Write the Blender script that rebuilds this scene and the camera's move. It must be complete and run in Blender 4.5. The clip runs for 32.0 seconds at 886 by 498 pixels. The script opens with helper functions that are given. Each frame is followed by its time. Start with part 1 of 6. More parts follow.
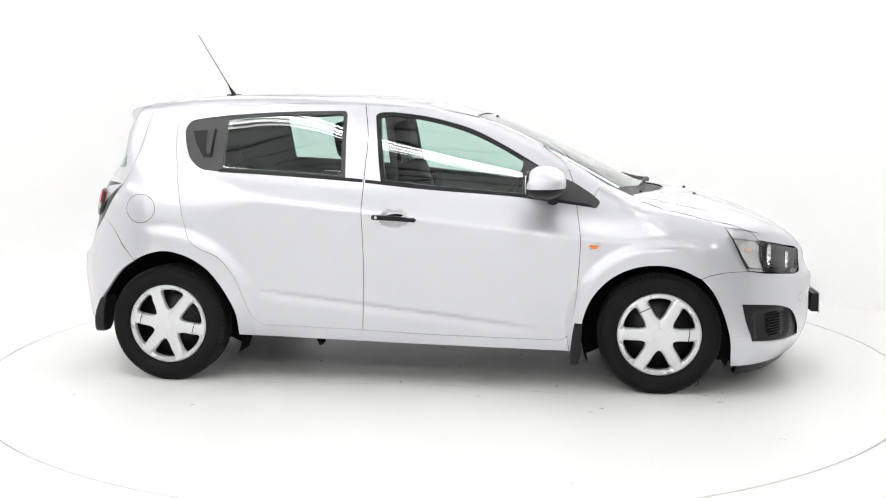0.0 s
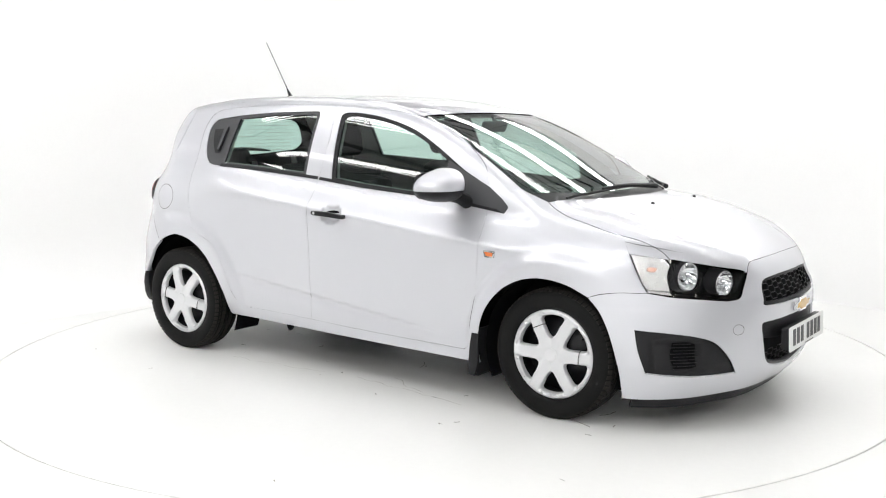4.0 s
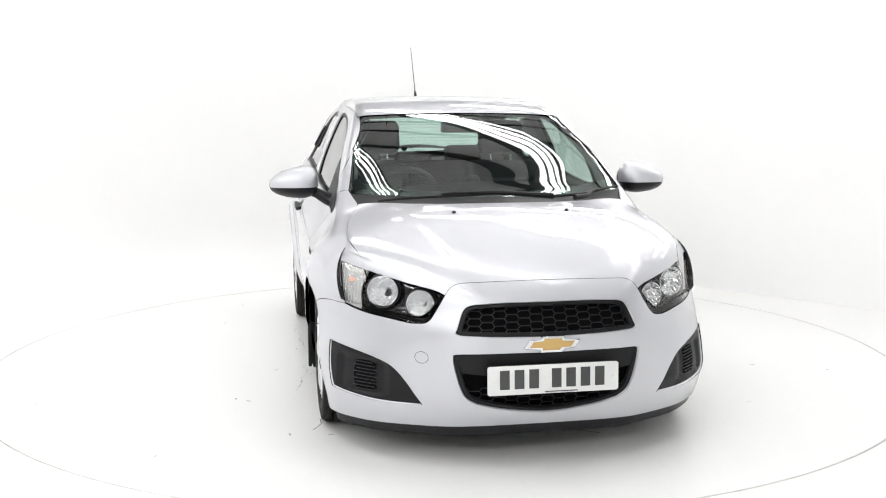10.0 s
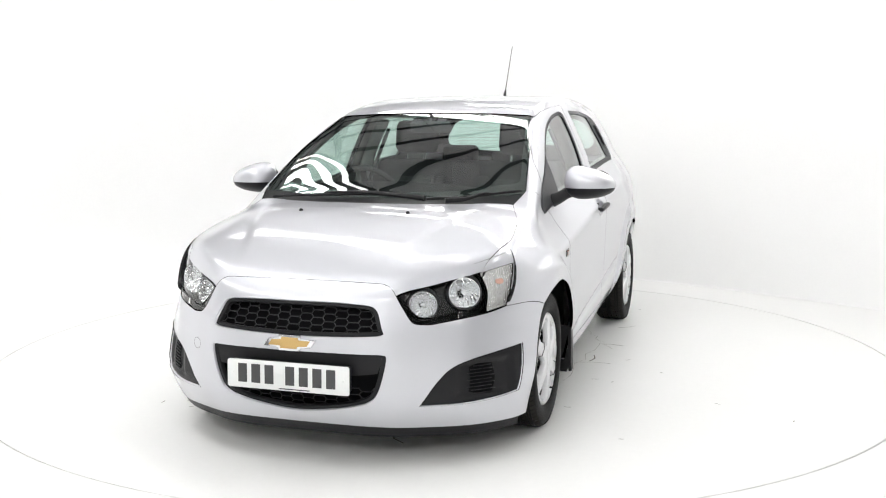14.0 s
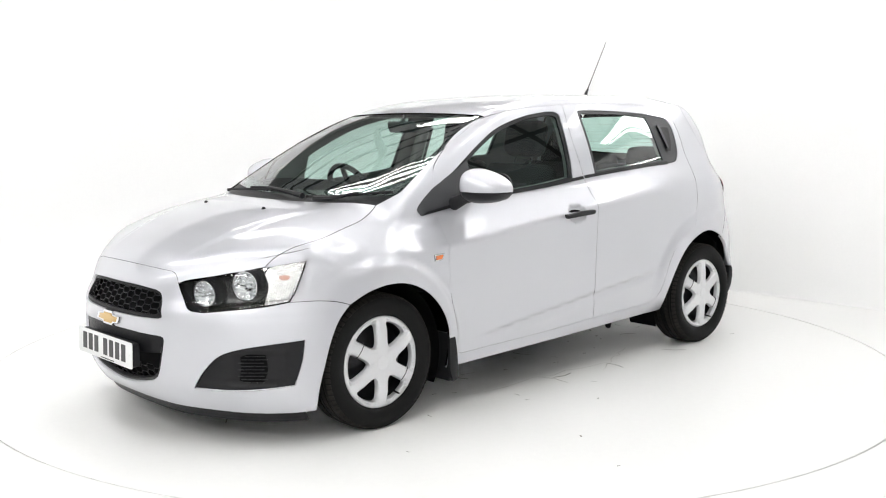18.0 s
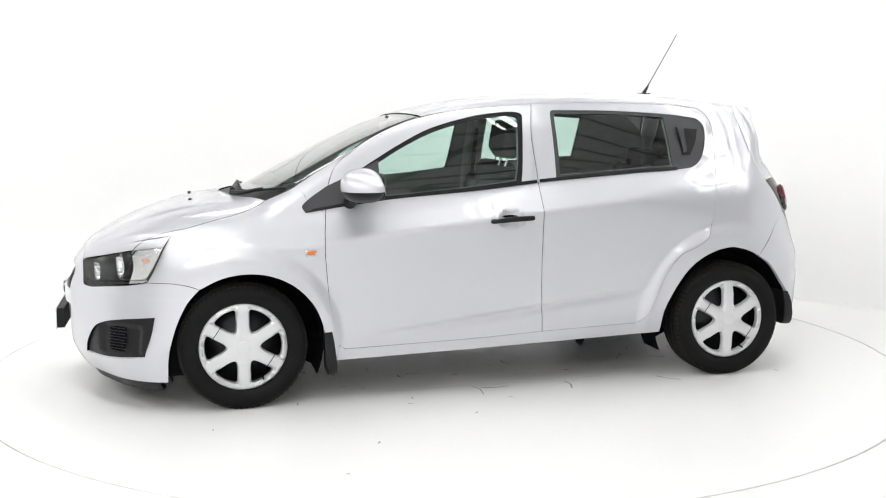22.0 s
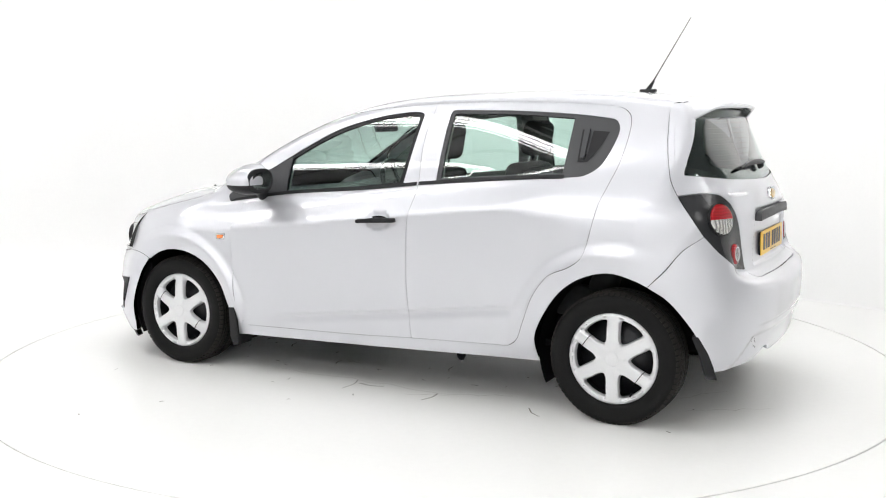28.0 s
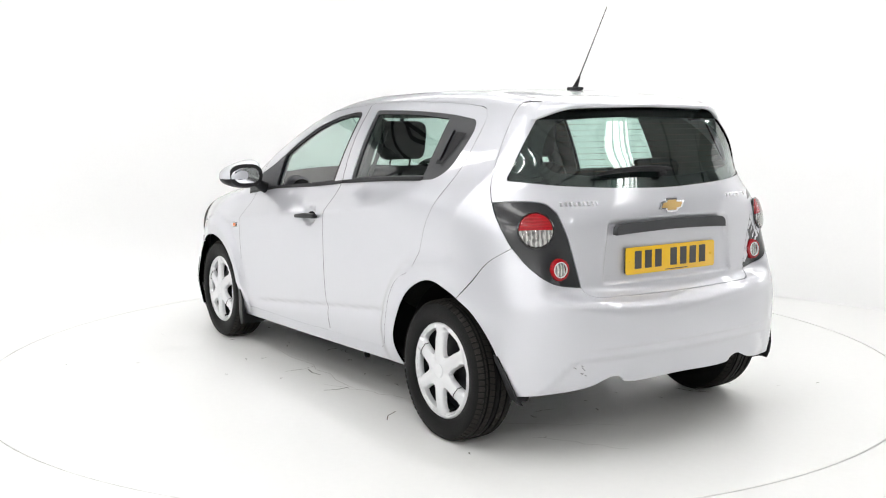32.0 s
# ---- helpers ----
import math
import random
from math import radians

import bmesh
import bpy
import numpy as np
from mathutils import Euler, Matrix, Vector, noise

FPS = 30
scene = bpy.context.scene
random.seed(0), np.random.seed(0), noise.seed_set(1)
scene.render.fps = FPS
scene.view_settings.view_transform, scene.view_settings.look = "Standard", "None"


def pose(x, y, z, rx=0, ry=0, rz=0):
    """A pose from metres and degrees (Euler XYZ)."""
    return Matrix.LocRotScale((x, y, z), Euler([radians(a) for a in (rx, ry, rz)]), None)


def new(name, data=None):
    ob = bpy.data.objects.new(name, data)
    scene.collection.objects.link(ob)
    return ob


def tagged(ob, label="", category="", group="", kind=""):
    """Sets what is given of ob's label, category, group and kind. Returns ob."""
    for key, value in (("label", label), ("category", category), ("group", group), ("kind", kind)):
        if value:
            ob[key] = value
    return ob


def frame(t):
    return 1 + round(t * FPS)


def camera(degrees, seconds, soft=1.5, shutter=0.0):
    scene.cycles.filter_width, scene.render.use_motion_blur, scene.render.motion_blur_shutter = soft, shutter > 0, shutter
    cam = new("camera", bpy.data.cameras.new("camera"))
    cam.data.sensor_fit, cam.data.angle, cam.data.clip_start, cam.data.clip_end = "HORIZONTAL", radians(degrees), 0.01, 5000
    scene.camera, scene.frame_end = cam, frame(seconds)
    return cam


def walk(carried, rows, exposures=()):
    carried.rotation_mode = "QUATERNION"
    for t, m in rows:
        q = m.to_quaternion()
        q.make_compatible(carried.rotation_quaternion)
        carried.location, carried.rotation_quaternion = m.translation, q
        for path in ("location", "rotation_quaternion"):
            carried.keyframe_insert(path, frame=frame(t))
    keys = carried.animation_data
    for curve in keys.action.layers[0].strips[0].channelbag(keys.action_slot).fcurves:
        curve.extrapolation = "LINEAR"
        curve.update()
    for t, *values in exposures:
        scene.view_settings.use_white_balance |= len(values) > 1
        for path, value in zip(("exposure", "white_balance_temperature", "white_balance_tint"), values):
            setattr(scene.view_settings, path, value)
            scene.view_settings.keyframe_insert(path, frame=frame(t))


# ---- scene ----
cam = camera(47.09, 32.0, soft=1.1)
EYE = pose(0, -5.825, 1.371, 82.574, 0, -0.123) @ pose(0, 0, 0, 0, 0, -0.199)
walk(cam, [(0, EYE), (32, EYE)], [(0, -0.11), (32, -0.11)])

# the turntable's heading, seconds and degrees
TURN = [(0.0, -7.31), (1.0, -14.37), (2.0, -21.71), (3.0, -28.98), (3.5, -32.52), (5.5, -46.83), (6.0, -50.63), (7.0, -57.84), (8.0, -65.04), (9.0, -72.31), (10.0, -79.52), (11.0, -86.73), (12.0, -93.91), (13.0, -101.09), (14.0, -108.25), (14.5, -111.74), (16.5, -126.01), (17.0, -129.8), (18.0, -137.02), (19.0, -144.12), (20.0, -151.38), (21.0, -158.59), (22.0, -165.76), (23.0, -172.82), (24.0, -179.99), (25.0, -187.1), (25.5, -190.45), (27.5, -204.76), (28.0, -208.45), (29.0, -215.62), (30.0, -222.64), (31.0, -229.66), (32.0, -236.75)]


def motions():
    walk(turntable, [(t, pose(0.016, 0.072, 0, 0, 0, a)) for t, a in TURN])
    walk(car, [(t, pose(0, 0, 0, 0, 0, a) @ pose(0, 0.055, 0.0)) for t, a in TURN])


# ---- world and light ----
world = bpy.data.worlds.new("world")
world.use_nodes = True
world.node_tree.nodes["Background"].inputs[0].default_value = (1.0, 1.0, 1.0, 1)
world.node_tree.nodes["Background"].inputs[1].default_value = 0.3
scene.world = world

ROOF_Z = 5.2


def area_lamp(name, x, y, z, sx, sy, power, tilt=(0, 0, 0), colour=(1.0, 0.997, 1.0)):
    lamp = bpy.data.lights.new(name, "AREA")
    lamp.shape, lamp.size, lamp.size_y, lamp.energy, lamp.color = "RECTANGLE", sx, sy, power, colour
    ob = new(name, lamp)
    ob.matrix_world = pose(x, y, z, *tilt)
    return ob


# ---- materials ----
def material(name, colour, rough=0.5, metal=0.0, coat=0.0, bump=0.0, scale=40.0, vary=0.0, spec=0.5, stain=0.0, emit=0.0, transmit=0.0):
    m = bpy.data.materials.new(name)
    m.use_nodes = True
    nt = m.node_tree
    p = nt.nodes["Principled BSDF"]
    p.inputs["Base Color"].default_value = (*colour, 1)
    p.inputs["Roughness"].default_value, p.inputs["Metallic"].default_value = rough, metal
    p.inputs["Coat Weight"].default_value, p.inputs["Coat Roughness"].default_value = coat, 0.03
    p.inputs["Specular IOR Level"].default_value = spec
    p.inputs["Transmission Weight"].default_value = transmit
    if emit:
        p.inputs["Emission Color"].default_value = (*colour, 1)
        p.inputs["Emission Strength"].default_value = emit
    if vary or bump or stain:
        co = nt.nodes.new("ShaderNodeTexCoord")
        n1 = nt.nodes.new("ShaderNodeTexNoise")
        n1.inputs["Scale"].default_value, n1.inputs["Detail"].default_value = scale, 4.0
        nt.links.new(co.outputs["Object"], n1.inputs["Vector"])
        n2 = nt.nodes.new("ShaderNodeTexNoise")
        n2.inputs["Scale"].default_value, n2.inputs["Detail"].default_value = scale / 14.0, 6.0
        nt.links.new(co.outputs["Object"], n2.inputs["Vector"])
        if vary or stain:
            mix = nt.nodes.new("ShaderNodeMix")
            mix.data_type = "RGBA"
            mix.inputs["A"].default_value = (*[c * (1 - vary) for c in colour], 1)
            mix.inputs["B"].default_value = (*[min(1, c * (1 + vary)) for c in colour], 1)
            nt.links.new(n1.outputs["Fac"], mix.inputs["Factor"])
            top = mix.outputs["Result"]
            if stain:
                ramp = nt.nodes.new("ShaderNodeMapRange")
                ramp.inputs["From Min"].default_value, ramp.inputs["From Max"].default_value = 0.52, 0.75
                ramp.inputs["To Max"].default_value = stain
                nt.links.new(n2.outputs["Fac"], ramp.inputs["Value"])
                mix2 = nt.nodes.new("ShaderNodeMix")
                mix2.data_type = "RGBA"
                nt.links.new(ramp.outputs["Result"], mix2.inputs["Factor"])
                nt.links.new(top, mix2.inputs["A"])
                mix2.inputs["B"].default_value = (*[c * 0.6 for c in colour], 1)
                top = mix2.outputs["Result"]
            nt.links.new(top, p.inputs["Base Color"])
        if bump:
            b = nt.nodes.new("ShaderNodeBump")
            b.inputs["Strength"].default_value, b.inputs["Distance"].default_value = bump, 0.002
            nt.links.new(n1.outputs["Fac"], b.inputs["Height"])
            nt.links.new(b.outputs["Normal"], p.inputs["Normal"])
    return m


def glass_sheet(name, tint, gloss=1.0):
    """A tinted pane that lets light through and mirrors at a slant."""
    m = bpy.data.materials.new(name)
    m.use_nodes = True
    nt = m.node_tree
    nt.nodes.remove(nt.nodes["Principled BSDF"])
    out = nt.nodes["Material Output"]
    clear, shine, mix = nt.nodes.new("ShaderNodeBsdfTransparent"), nt.nodes.new("ShaderNodeBsdfGlossy"), nt.nodes.new("ShaderNodeMixShader")
    clear.inputs[0].default_value = (*tint, 1)
    shine.inputs[0].default_value = (1, 1, 1, 1)
    shine.inputs["Roughness"].default_value = 0.0
    lw, power, scale = nt.nodes.new("ShaderNodeLayerWeight"), nt.nodes.new("ShaderNodeMath"), nt.nodes.new("ShaderNodeMapRange")
    lw.inputs[0].default_value = 0.5
    power.operation = "POWER"
    power.inputs[1].default_value = 4.0
    nt.links.new(lw.outputs["Facing"], power.inputs[0])
    nt.links.new(power.outputs[0], scale.inputs["Value"])
    scale.inputs["To Min"].default_value, scale.inputs["To Max"].default_value = 0.085 * gloss, 1.0
    nt.links.new(scale.outputs["Result"], mix.inputs[0])
    nt.links.new(clear.outputs[0], mix.inputs[1])
    nt.links.new(shine.outputs[0], mix.inputs[2])
    nt.links.new(mix.outputs[0], out.inputs[0])
    return m


def ribbed(name, colour, clear, period, direction, metal=0.6, rough=0.14, dark=0.45, relief=1.0, coat=0.6):
    """Lamp glass with pressed ribs, partly see-through; sparkle also painted as bands of tone."""
    m = bpy.data.materials.new(name)
    m.use_nodes = True
    nt = m.node_tree
    p, out = nt.nodes["Principled BSDF"], nt.nodes["Material Output"]
    co, wave, cells = nt.nodes.new("ShaderNodeTexCoord"), nt.nodes.new("ShaderNodeTexWave"), nt.nodes.new("ShaderNodeTexVoronoi")
    wave.bands_direction = direction
    wave.inputs["Scale"].default_value, wave.inputs["Distortion"].default_value = 0.314 / period, 3.0
    cells.inputs["Scale"].default_value = 0.6 / period
    for n in (wave, cells):
        nt.links.new(co.outputs["Object"], n.inputs["Vector"])
    add, bump, tone = nt.nodes.new("ShaderNodeMath"), nt.nodes.new("ShaderNodeBump"), nt.nodes.new("ShaderNodeMix")
    nt.links.new(wave.outputs["Fac"], add.inputs[0])
    nt.links.new(cells.outputs["Distance"], add.inputs[1])
    nt.links.new(add.outputs[0], bump.inputs["Height"])
    bump.inputs["Strength"].default_value, bump.inputs["Distance"].default_value = relief, period * 0.45
    nt.links.new(bump.outputs["Normal"], p.inputs["Normal"])
    tone.data_type = "RGBA"
    tone.inputs["A"].default_value = (*[c * dark for c in colour], 1)
    tone.inputs["B"].default_value = (*colour, 1)
    nt.links.new(wave.outputs["Fac"], tone.inputs["Factor"])
    nt.links.new(tone.outputs["Result"], p.inputs["Base Color"])
    p.inputs["Metallic"].default_value, p.inputs["Roughness"].default_value, p.inputs["Coat Weight"].default_value = metal, rough, coat
    if clear:
        thin, mix = nt.nodes.new("ShaderNodeBsdfTransparent"), nt.nodes.new("ShaderNodeMixShader")
        mix.inputs[0].default_value = clear
        nt.links.new(p.outputs[0], mix.inputs[1])
        nt.links.new(thin.outputs[0], mix.inputs[2])
        nt.links.new(mix.outputs[0], out.inputs[0])
    return m


PAINT = material("silver_paint", (0.625, 0.63, 0.668), 0.43, 0.60, 1.0, 0.02, 900.0, 0.03)
BLACK = material("black_plastic", (0.012, 0.012, 0.0135), 0.42, 0.0, 0.0, 0.25, 500.0, 0.15, 0.25)
LAMP_BLACK = material("smoked_lamp_plastic", (0.020, 0.021, 0.023), 0.22, 0.0, 0.25)
GLOSS_BLACK = material("gloss_black_plastic", (0.010, 0.010, 0.011), 0.12, 0.0, 0.3)
# near-black for black parts, and for shade put into gaps and hollows
DARK = material("black_parts_and_shade", (0.006, 0.006, 0.007), 0.9, 0.0, 0.0, 0.2, 60.0, 0.2, 0.08)
GREY = material("charcoal_plastic", (0.045, 0.046, 0.05), 0.5, 0.0, 0.0, 0.3, 400.0, 0.12)
RUBBER = material("tyre_rubber", (0.007, 0.007, 0.007), 0.58, 0.0, 0.0, 0.5, 160.0, 0.3, 0.14, 0.3)
TREAD = material("dusty_tread_rubber", (0.020, 0.018, 0.016), 0.8, 0.0, 0.0, 0.5, 90.0, 0.35, 0.25, 0.4)
SILVER = material("silver_hubcap_paint", (0.70, 0.705, 0.72), 0.34, 0.35, 0.6, 0.03, 300.0, 0.05)
STEEL = material("black_steel", (0.015, 0.015, 0.018), 0.4, 0.4, 0.0, 0.1, 60.0, 0.3)
CHROME = material("chrome", (0.82, 0.82, 0.84), 0.08, 1.0)
GOLD = material("gold_emblem", (0.62, 0.41, 0.15), 0.28, 0.5, 0.5, 0.05, 300.0, 0.08)
GLASS = glass_sheet("tinted_glass", (0.76, 0.90, 0.85))
REAR_GLASS = glass_sheet("privacy_glass", (0.72, 0.88, 0.83))
LENS = glass_sheet("clear_lens", (0.96, 0.97, 0.97), 0.35)
WHITE_PLATE = material("white_plate", (0.80, 0.81, 0.80), 0.35, 0.0, 0.3, 0.05, 200.0, 0.03)
YELLOW_PLATE = material("yellow_plate", (0.86, 0.52, 0.015), 0.35, 0.0, 0.3, 0.05, 200.0, 0.03)
RED_LENS = ribbed("red_lens", (0.40, 0.002, 0.008), 0.0, 0.012, "Z", 0.0, 0.08, 0.7, 0.25, 0.25)
CLEAR_LENS = ribbed("ribbed_clear_lens", (0.66, 0.65, 0.63), 0.0, 0.016, "Y", 0.85, 0.10, 0.35, 0.7, 0.3)
INDICATOR = ribbed("indicator_glass", (0.97, 0.96, 0.95), 0.0, 0.0055, "Y", 0.75, 0.10, 0.65, 0.5, 0.5)
BULB = material("pale_amber_bulb", (0.80, 0.46, 0.36), 0.12, 0.2, 1.0, 0.6, 120.0, 0.3)
ORANGE = material("amber_lens", (0.78, 0.19, 0.04), 0.15, 0.0, 1.0, 0.1, 120.0, 0.1)
REFLECTOR = material("lamp_reflector", (0.90, 0.90, 0.91), 0.10, 1.0)
HEATER = material("heater_wire", (0.20, 0.09, 0.05), 0.6)
SEAT = material("dark_seat_fabric", (0.020, 0.021, 0.023), 0.9, 0.0, 0.0, 0.5, 700.0, 0.3)
SEAT_INSERT = material("grey_seat_fabric", (0.05, 0.052, 0.055), 0.9, 0.0, 0.0, 0.5, 700.0, 0.3)
TRIM = material("cabin_trim_grey", (0.24, 0.25, 0.24), 0.7, 0.0, 0.0, 0.2, 300.0, 0.08)
LINER = material("headliner", (0.40, 0.41, 0.39), 0.9, 0.0, 0.0, 0.2, 500.0, 0.08)
FLOOR_PAINT = material("white_floor_paint", (0.88, 0.88, 0.865), 0.34, 0.0, 0.0, 0.06, 30.0, 0.02, 0.3, 0.02)
WALL_PAINT = material("white_wall_paint", (0.91, 0.91, 0.908), 0.8, 0.0, 0.0, 0.05, 60.0, 0.015)
ROOF_METAL = material("grey_roof_sheet", (0.72, 0.72, 0.72), 0.6, 0.0, 0.0, 0.1, 8.0, 0.25)
BEAM = material("roof_beam", (0.012, 0.012, 0.012), 0.6)
HALL_WALL = material("hall_wall", (0.80, 0.80, 0.79), 0.8, 0.0, 0.0, 0.05, 20.0, 0.03)
HALL_GREY = material("hall_grey", (0.28, 0.28, 0.28), 0.8, 0.0, 0.0, 0.05, 20.0, 0.1)
CRACK = material("cracked_floor_paint", (0.46, 0.44, 0.41), 0.8, 0.0, 0.0, 0.2, 60.0, 0.3)
SCUFF = material("floor_scuff", (0.20, 0.18, 0.16), 0.8, 0.0, 0.0, 0.2, 60.0, 0.3)
GAP = material("turntable_gap", (0.12, 0.12, 0.12), 0.9)
TUBE = material("fluorescent_tube", (1.0, 0.99, 0.97), 0.5, emit=6.0)
INK = material("plate_ink", (0.06, 0.06, 0.062), 0.5)
from mathutils.geometry import delaunay_2d_cdt



# ---- the shape of the car's shell ----
def table(sigma, *pts):
    """A smooth curve through (position, value) pairs, free of overshoot, rounded over sigma metres."""
    xs, ys = np.array([p[0] for p in pts], float), np.array([p[1] for p in pts], float)
    m = np.diff(ys) / np.diff(xs)
    m = np.r_[2 * m[0] - m[1], 2 * m[0] - m[1], m, 2 * m[-1] - m[-2], 2 * m[-1] - m[-2]]
    m[0], m[1], m[-1], m[-2] = m[2], m[2], m[-3], m[-3]
    w1 = np.abs(m[3:] - m[2:-1]) + np.abs(m[3:] + m[2:-1]) / 2 + 1e-9
    w2 = np.abs(m[1:-2] - m[:-3]) + np.abs(m[1:-2] + m[:-3]) / 2 + 1e-9
    d = (w1 * m[1:-2] + w2 * m[2:-1]) / (w1 + w2)
    g = np.arange(xs[0] - 0.3, xs[-1] + 0.3, 0.004)
    k = np.clip(np.searchsorted(xs, g, "right") - 1, 0, len(xs) - 2)
    h = xs[k + 1] - xs[k]
    t = np.clip((g - xs[k]) / h, 0, 1)
    v = (2 * t**3 - 3 * t**2 + 1) * ys[k] + (t**3 - 2 * t**2 + t) * h * d[k] + (3 * t**2 - 2 * t**3) * ys[k + 1] + (t**3 - t**2) * h * d[k + 1]
    v = v + np.minimum(g - xs[0], 0) * d[0] + np.maximum(g - xs[-1], 0) * d[-1]
    if sigma:
        n = int(3 * sigma / 0.004)
        e = np.exp(-0.5 * (np.arange(-n, n + 1) * 0.004 / sigma) ** 2)
        v = np.convolve(np.r_[np.full(n, v[0]), v, np.full(n, v[-1])], e / e.sum(), "valid")
    return lambda q: np.interp(q, g, v)


# half-width along the car, inward lean above and below the shoulder crease
PLAN = table(0.06, (-2.1, 0.80), (-1.6, 0.846), (-1.34, 0.854), (-1.0, 0.853), (-0.5, 0.85), (0.3, 0.85), (0.8, 0.853), (1.18, 0.852), (1.45, 0.846), (1.65, 0.838), (2.1, 0.77))
LEAN_LOW = table(0.01, (-0.80, 0.115), (-0.69, 0.055), (-0.62, 0.032), (-0.5, 0.016), (-0.3, 0.004), (-0.1, 0.0), (0.0, 0.0), (0.3, 0.0), (0.8, 0.0))
LEAN_HIGH = table(0.012, (-0.8, -0.67), (0.0, 0.0), (0.05, 0.042), (0.1, 0.083), *[(v, 0.105 + 0.28 * (v - 0.13) + 0.40 * (v - 0.13) ** 2) for v in (0.15, 0.2, 0.25, 0.3, 0.35, 0.4, 0.45, 0.5, 0.55, 0.6, 0.8)])
# the cabin narrows towards the back
TAPER = table(0.10, (-2.1, 0.085), (-1.5, 0.080), (-1.25, 0.070), (-1.0, 0.048), (-0.7, 0.014), (-0.45, 0.0), (0.5, 0.0), (2.1, 0.0))
TAPER_UP = table(0.02, (-1.2, 0.0), (0.0, 0.0), (0.1, 0.28), (0.3, 0.92), (0.5, 1.5), (0.8, 2.4))
NOSE = table(0.018, (0.0, 1.84), (0.12, 1.925), (0.2, 1.985), (0.28, 2.018), (0.4, 2.035), (0.52, 2.04), (0.57, 2.035), (0.6, 2.012), (0.66, 1.992), (0.72, 1.97), (0.8, 1.93), (1.0, 1.8))
NOSE_SWEEP = table(0.03, (-0.1, 0.0), (0.0, 0.0), (0.2, 0.012), (0.36, 0.05), (0.49, 0.135), (0.64, 0.25), (0.77, 0.42), (0.83, 0.54), (0.9, 0.8))
TAIL = table(0.010, (0.0, -1.80), (0.2, -1.885), (0.3, -1.939), (0.385, -1.953), (0.41, -1.957), (0.5, -1.966), (0.585, -1.966), (0.603, -1.960), (0.652, -1.888), (0.672, -1.870), (0.8, -1.862), (0.93, -1.862), (1.0, -1.842), (1.06, -1.812), (1.2, -1.738), (1.4, -1.635), (1.55, -1.56))
TAIL_SWEEP = table(0.03, (-0.1, 0.0), (0.0, 0.0), (0.3, 0.012), (0.5, 0.042), (0.6, 0.075), (0.7, 0.135), (0.76, 0.20), (0.82, 0.32), (0.9, 0.60))
CORNER = table(0.02, (0.0, -1.80), (0.2, -1.885), (0.3, -1.939), (0.41, -1.957), (0.5, -1.966), (0.6, -1.962), (0.7, -1.932), (0.82, -1.890), (0.93, -1.865), (1.0, -1.842), (1.06, -1.812), (1.2, -1.738), (1.4, -1.635), (1.55, -1.56))
TOP = table(0.03, (-2.0, 1.31), (-1.62, 1.435), (-1.4, 1.472), (-1.18, 1.494), (-0.86, 1.502), (-0.38, 1.494), (-0.1, 1.472), (0.13, 1.432), (0.31, 1.378), (0.57, 1.276), (1.05, 1.045), (1.16, 0.995), (1.25, 0.978), (1.42, 0.948), (1.6, 0.895), (1.75, 0.838), (1.88, 0.772), (2.0, 0.68))
TOP_SWEEP = table(0.03, (-2.0, 0.02), (-1.2, 0.03), (-0.5, 0.04), (0.0, 0.01), (0.35, 0.0), (0.6, 0.045), (0.94, 0.13), (1.15, 0.2), (1.3, 0.18), (1.5, 0.1), (2.0, 0.1))
CROWN = table(0.02, (-0.1, 0.0), (0.0, 0.0), (0.3, 0.005), (0.5, 0.016), (0.6, 0.031), (0.75, 0.08), (0.9, 0.16))


def smax(a, b, k):
    h = np.clip(0.5 + 0.5 * (a - b) / k, 0, 1)
    return b + (a - b) * h + k * h * (1 - h)


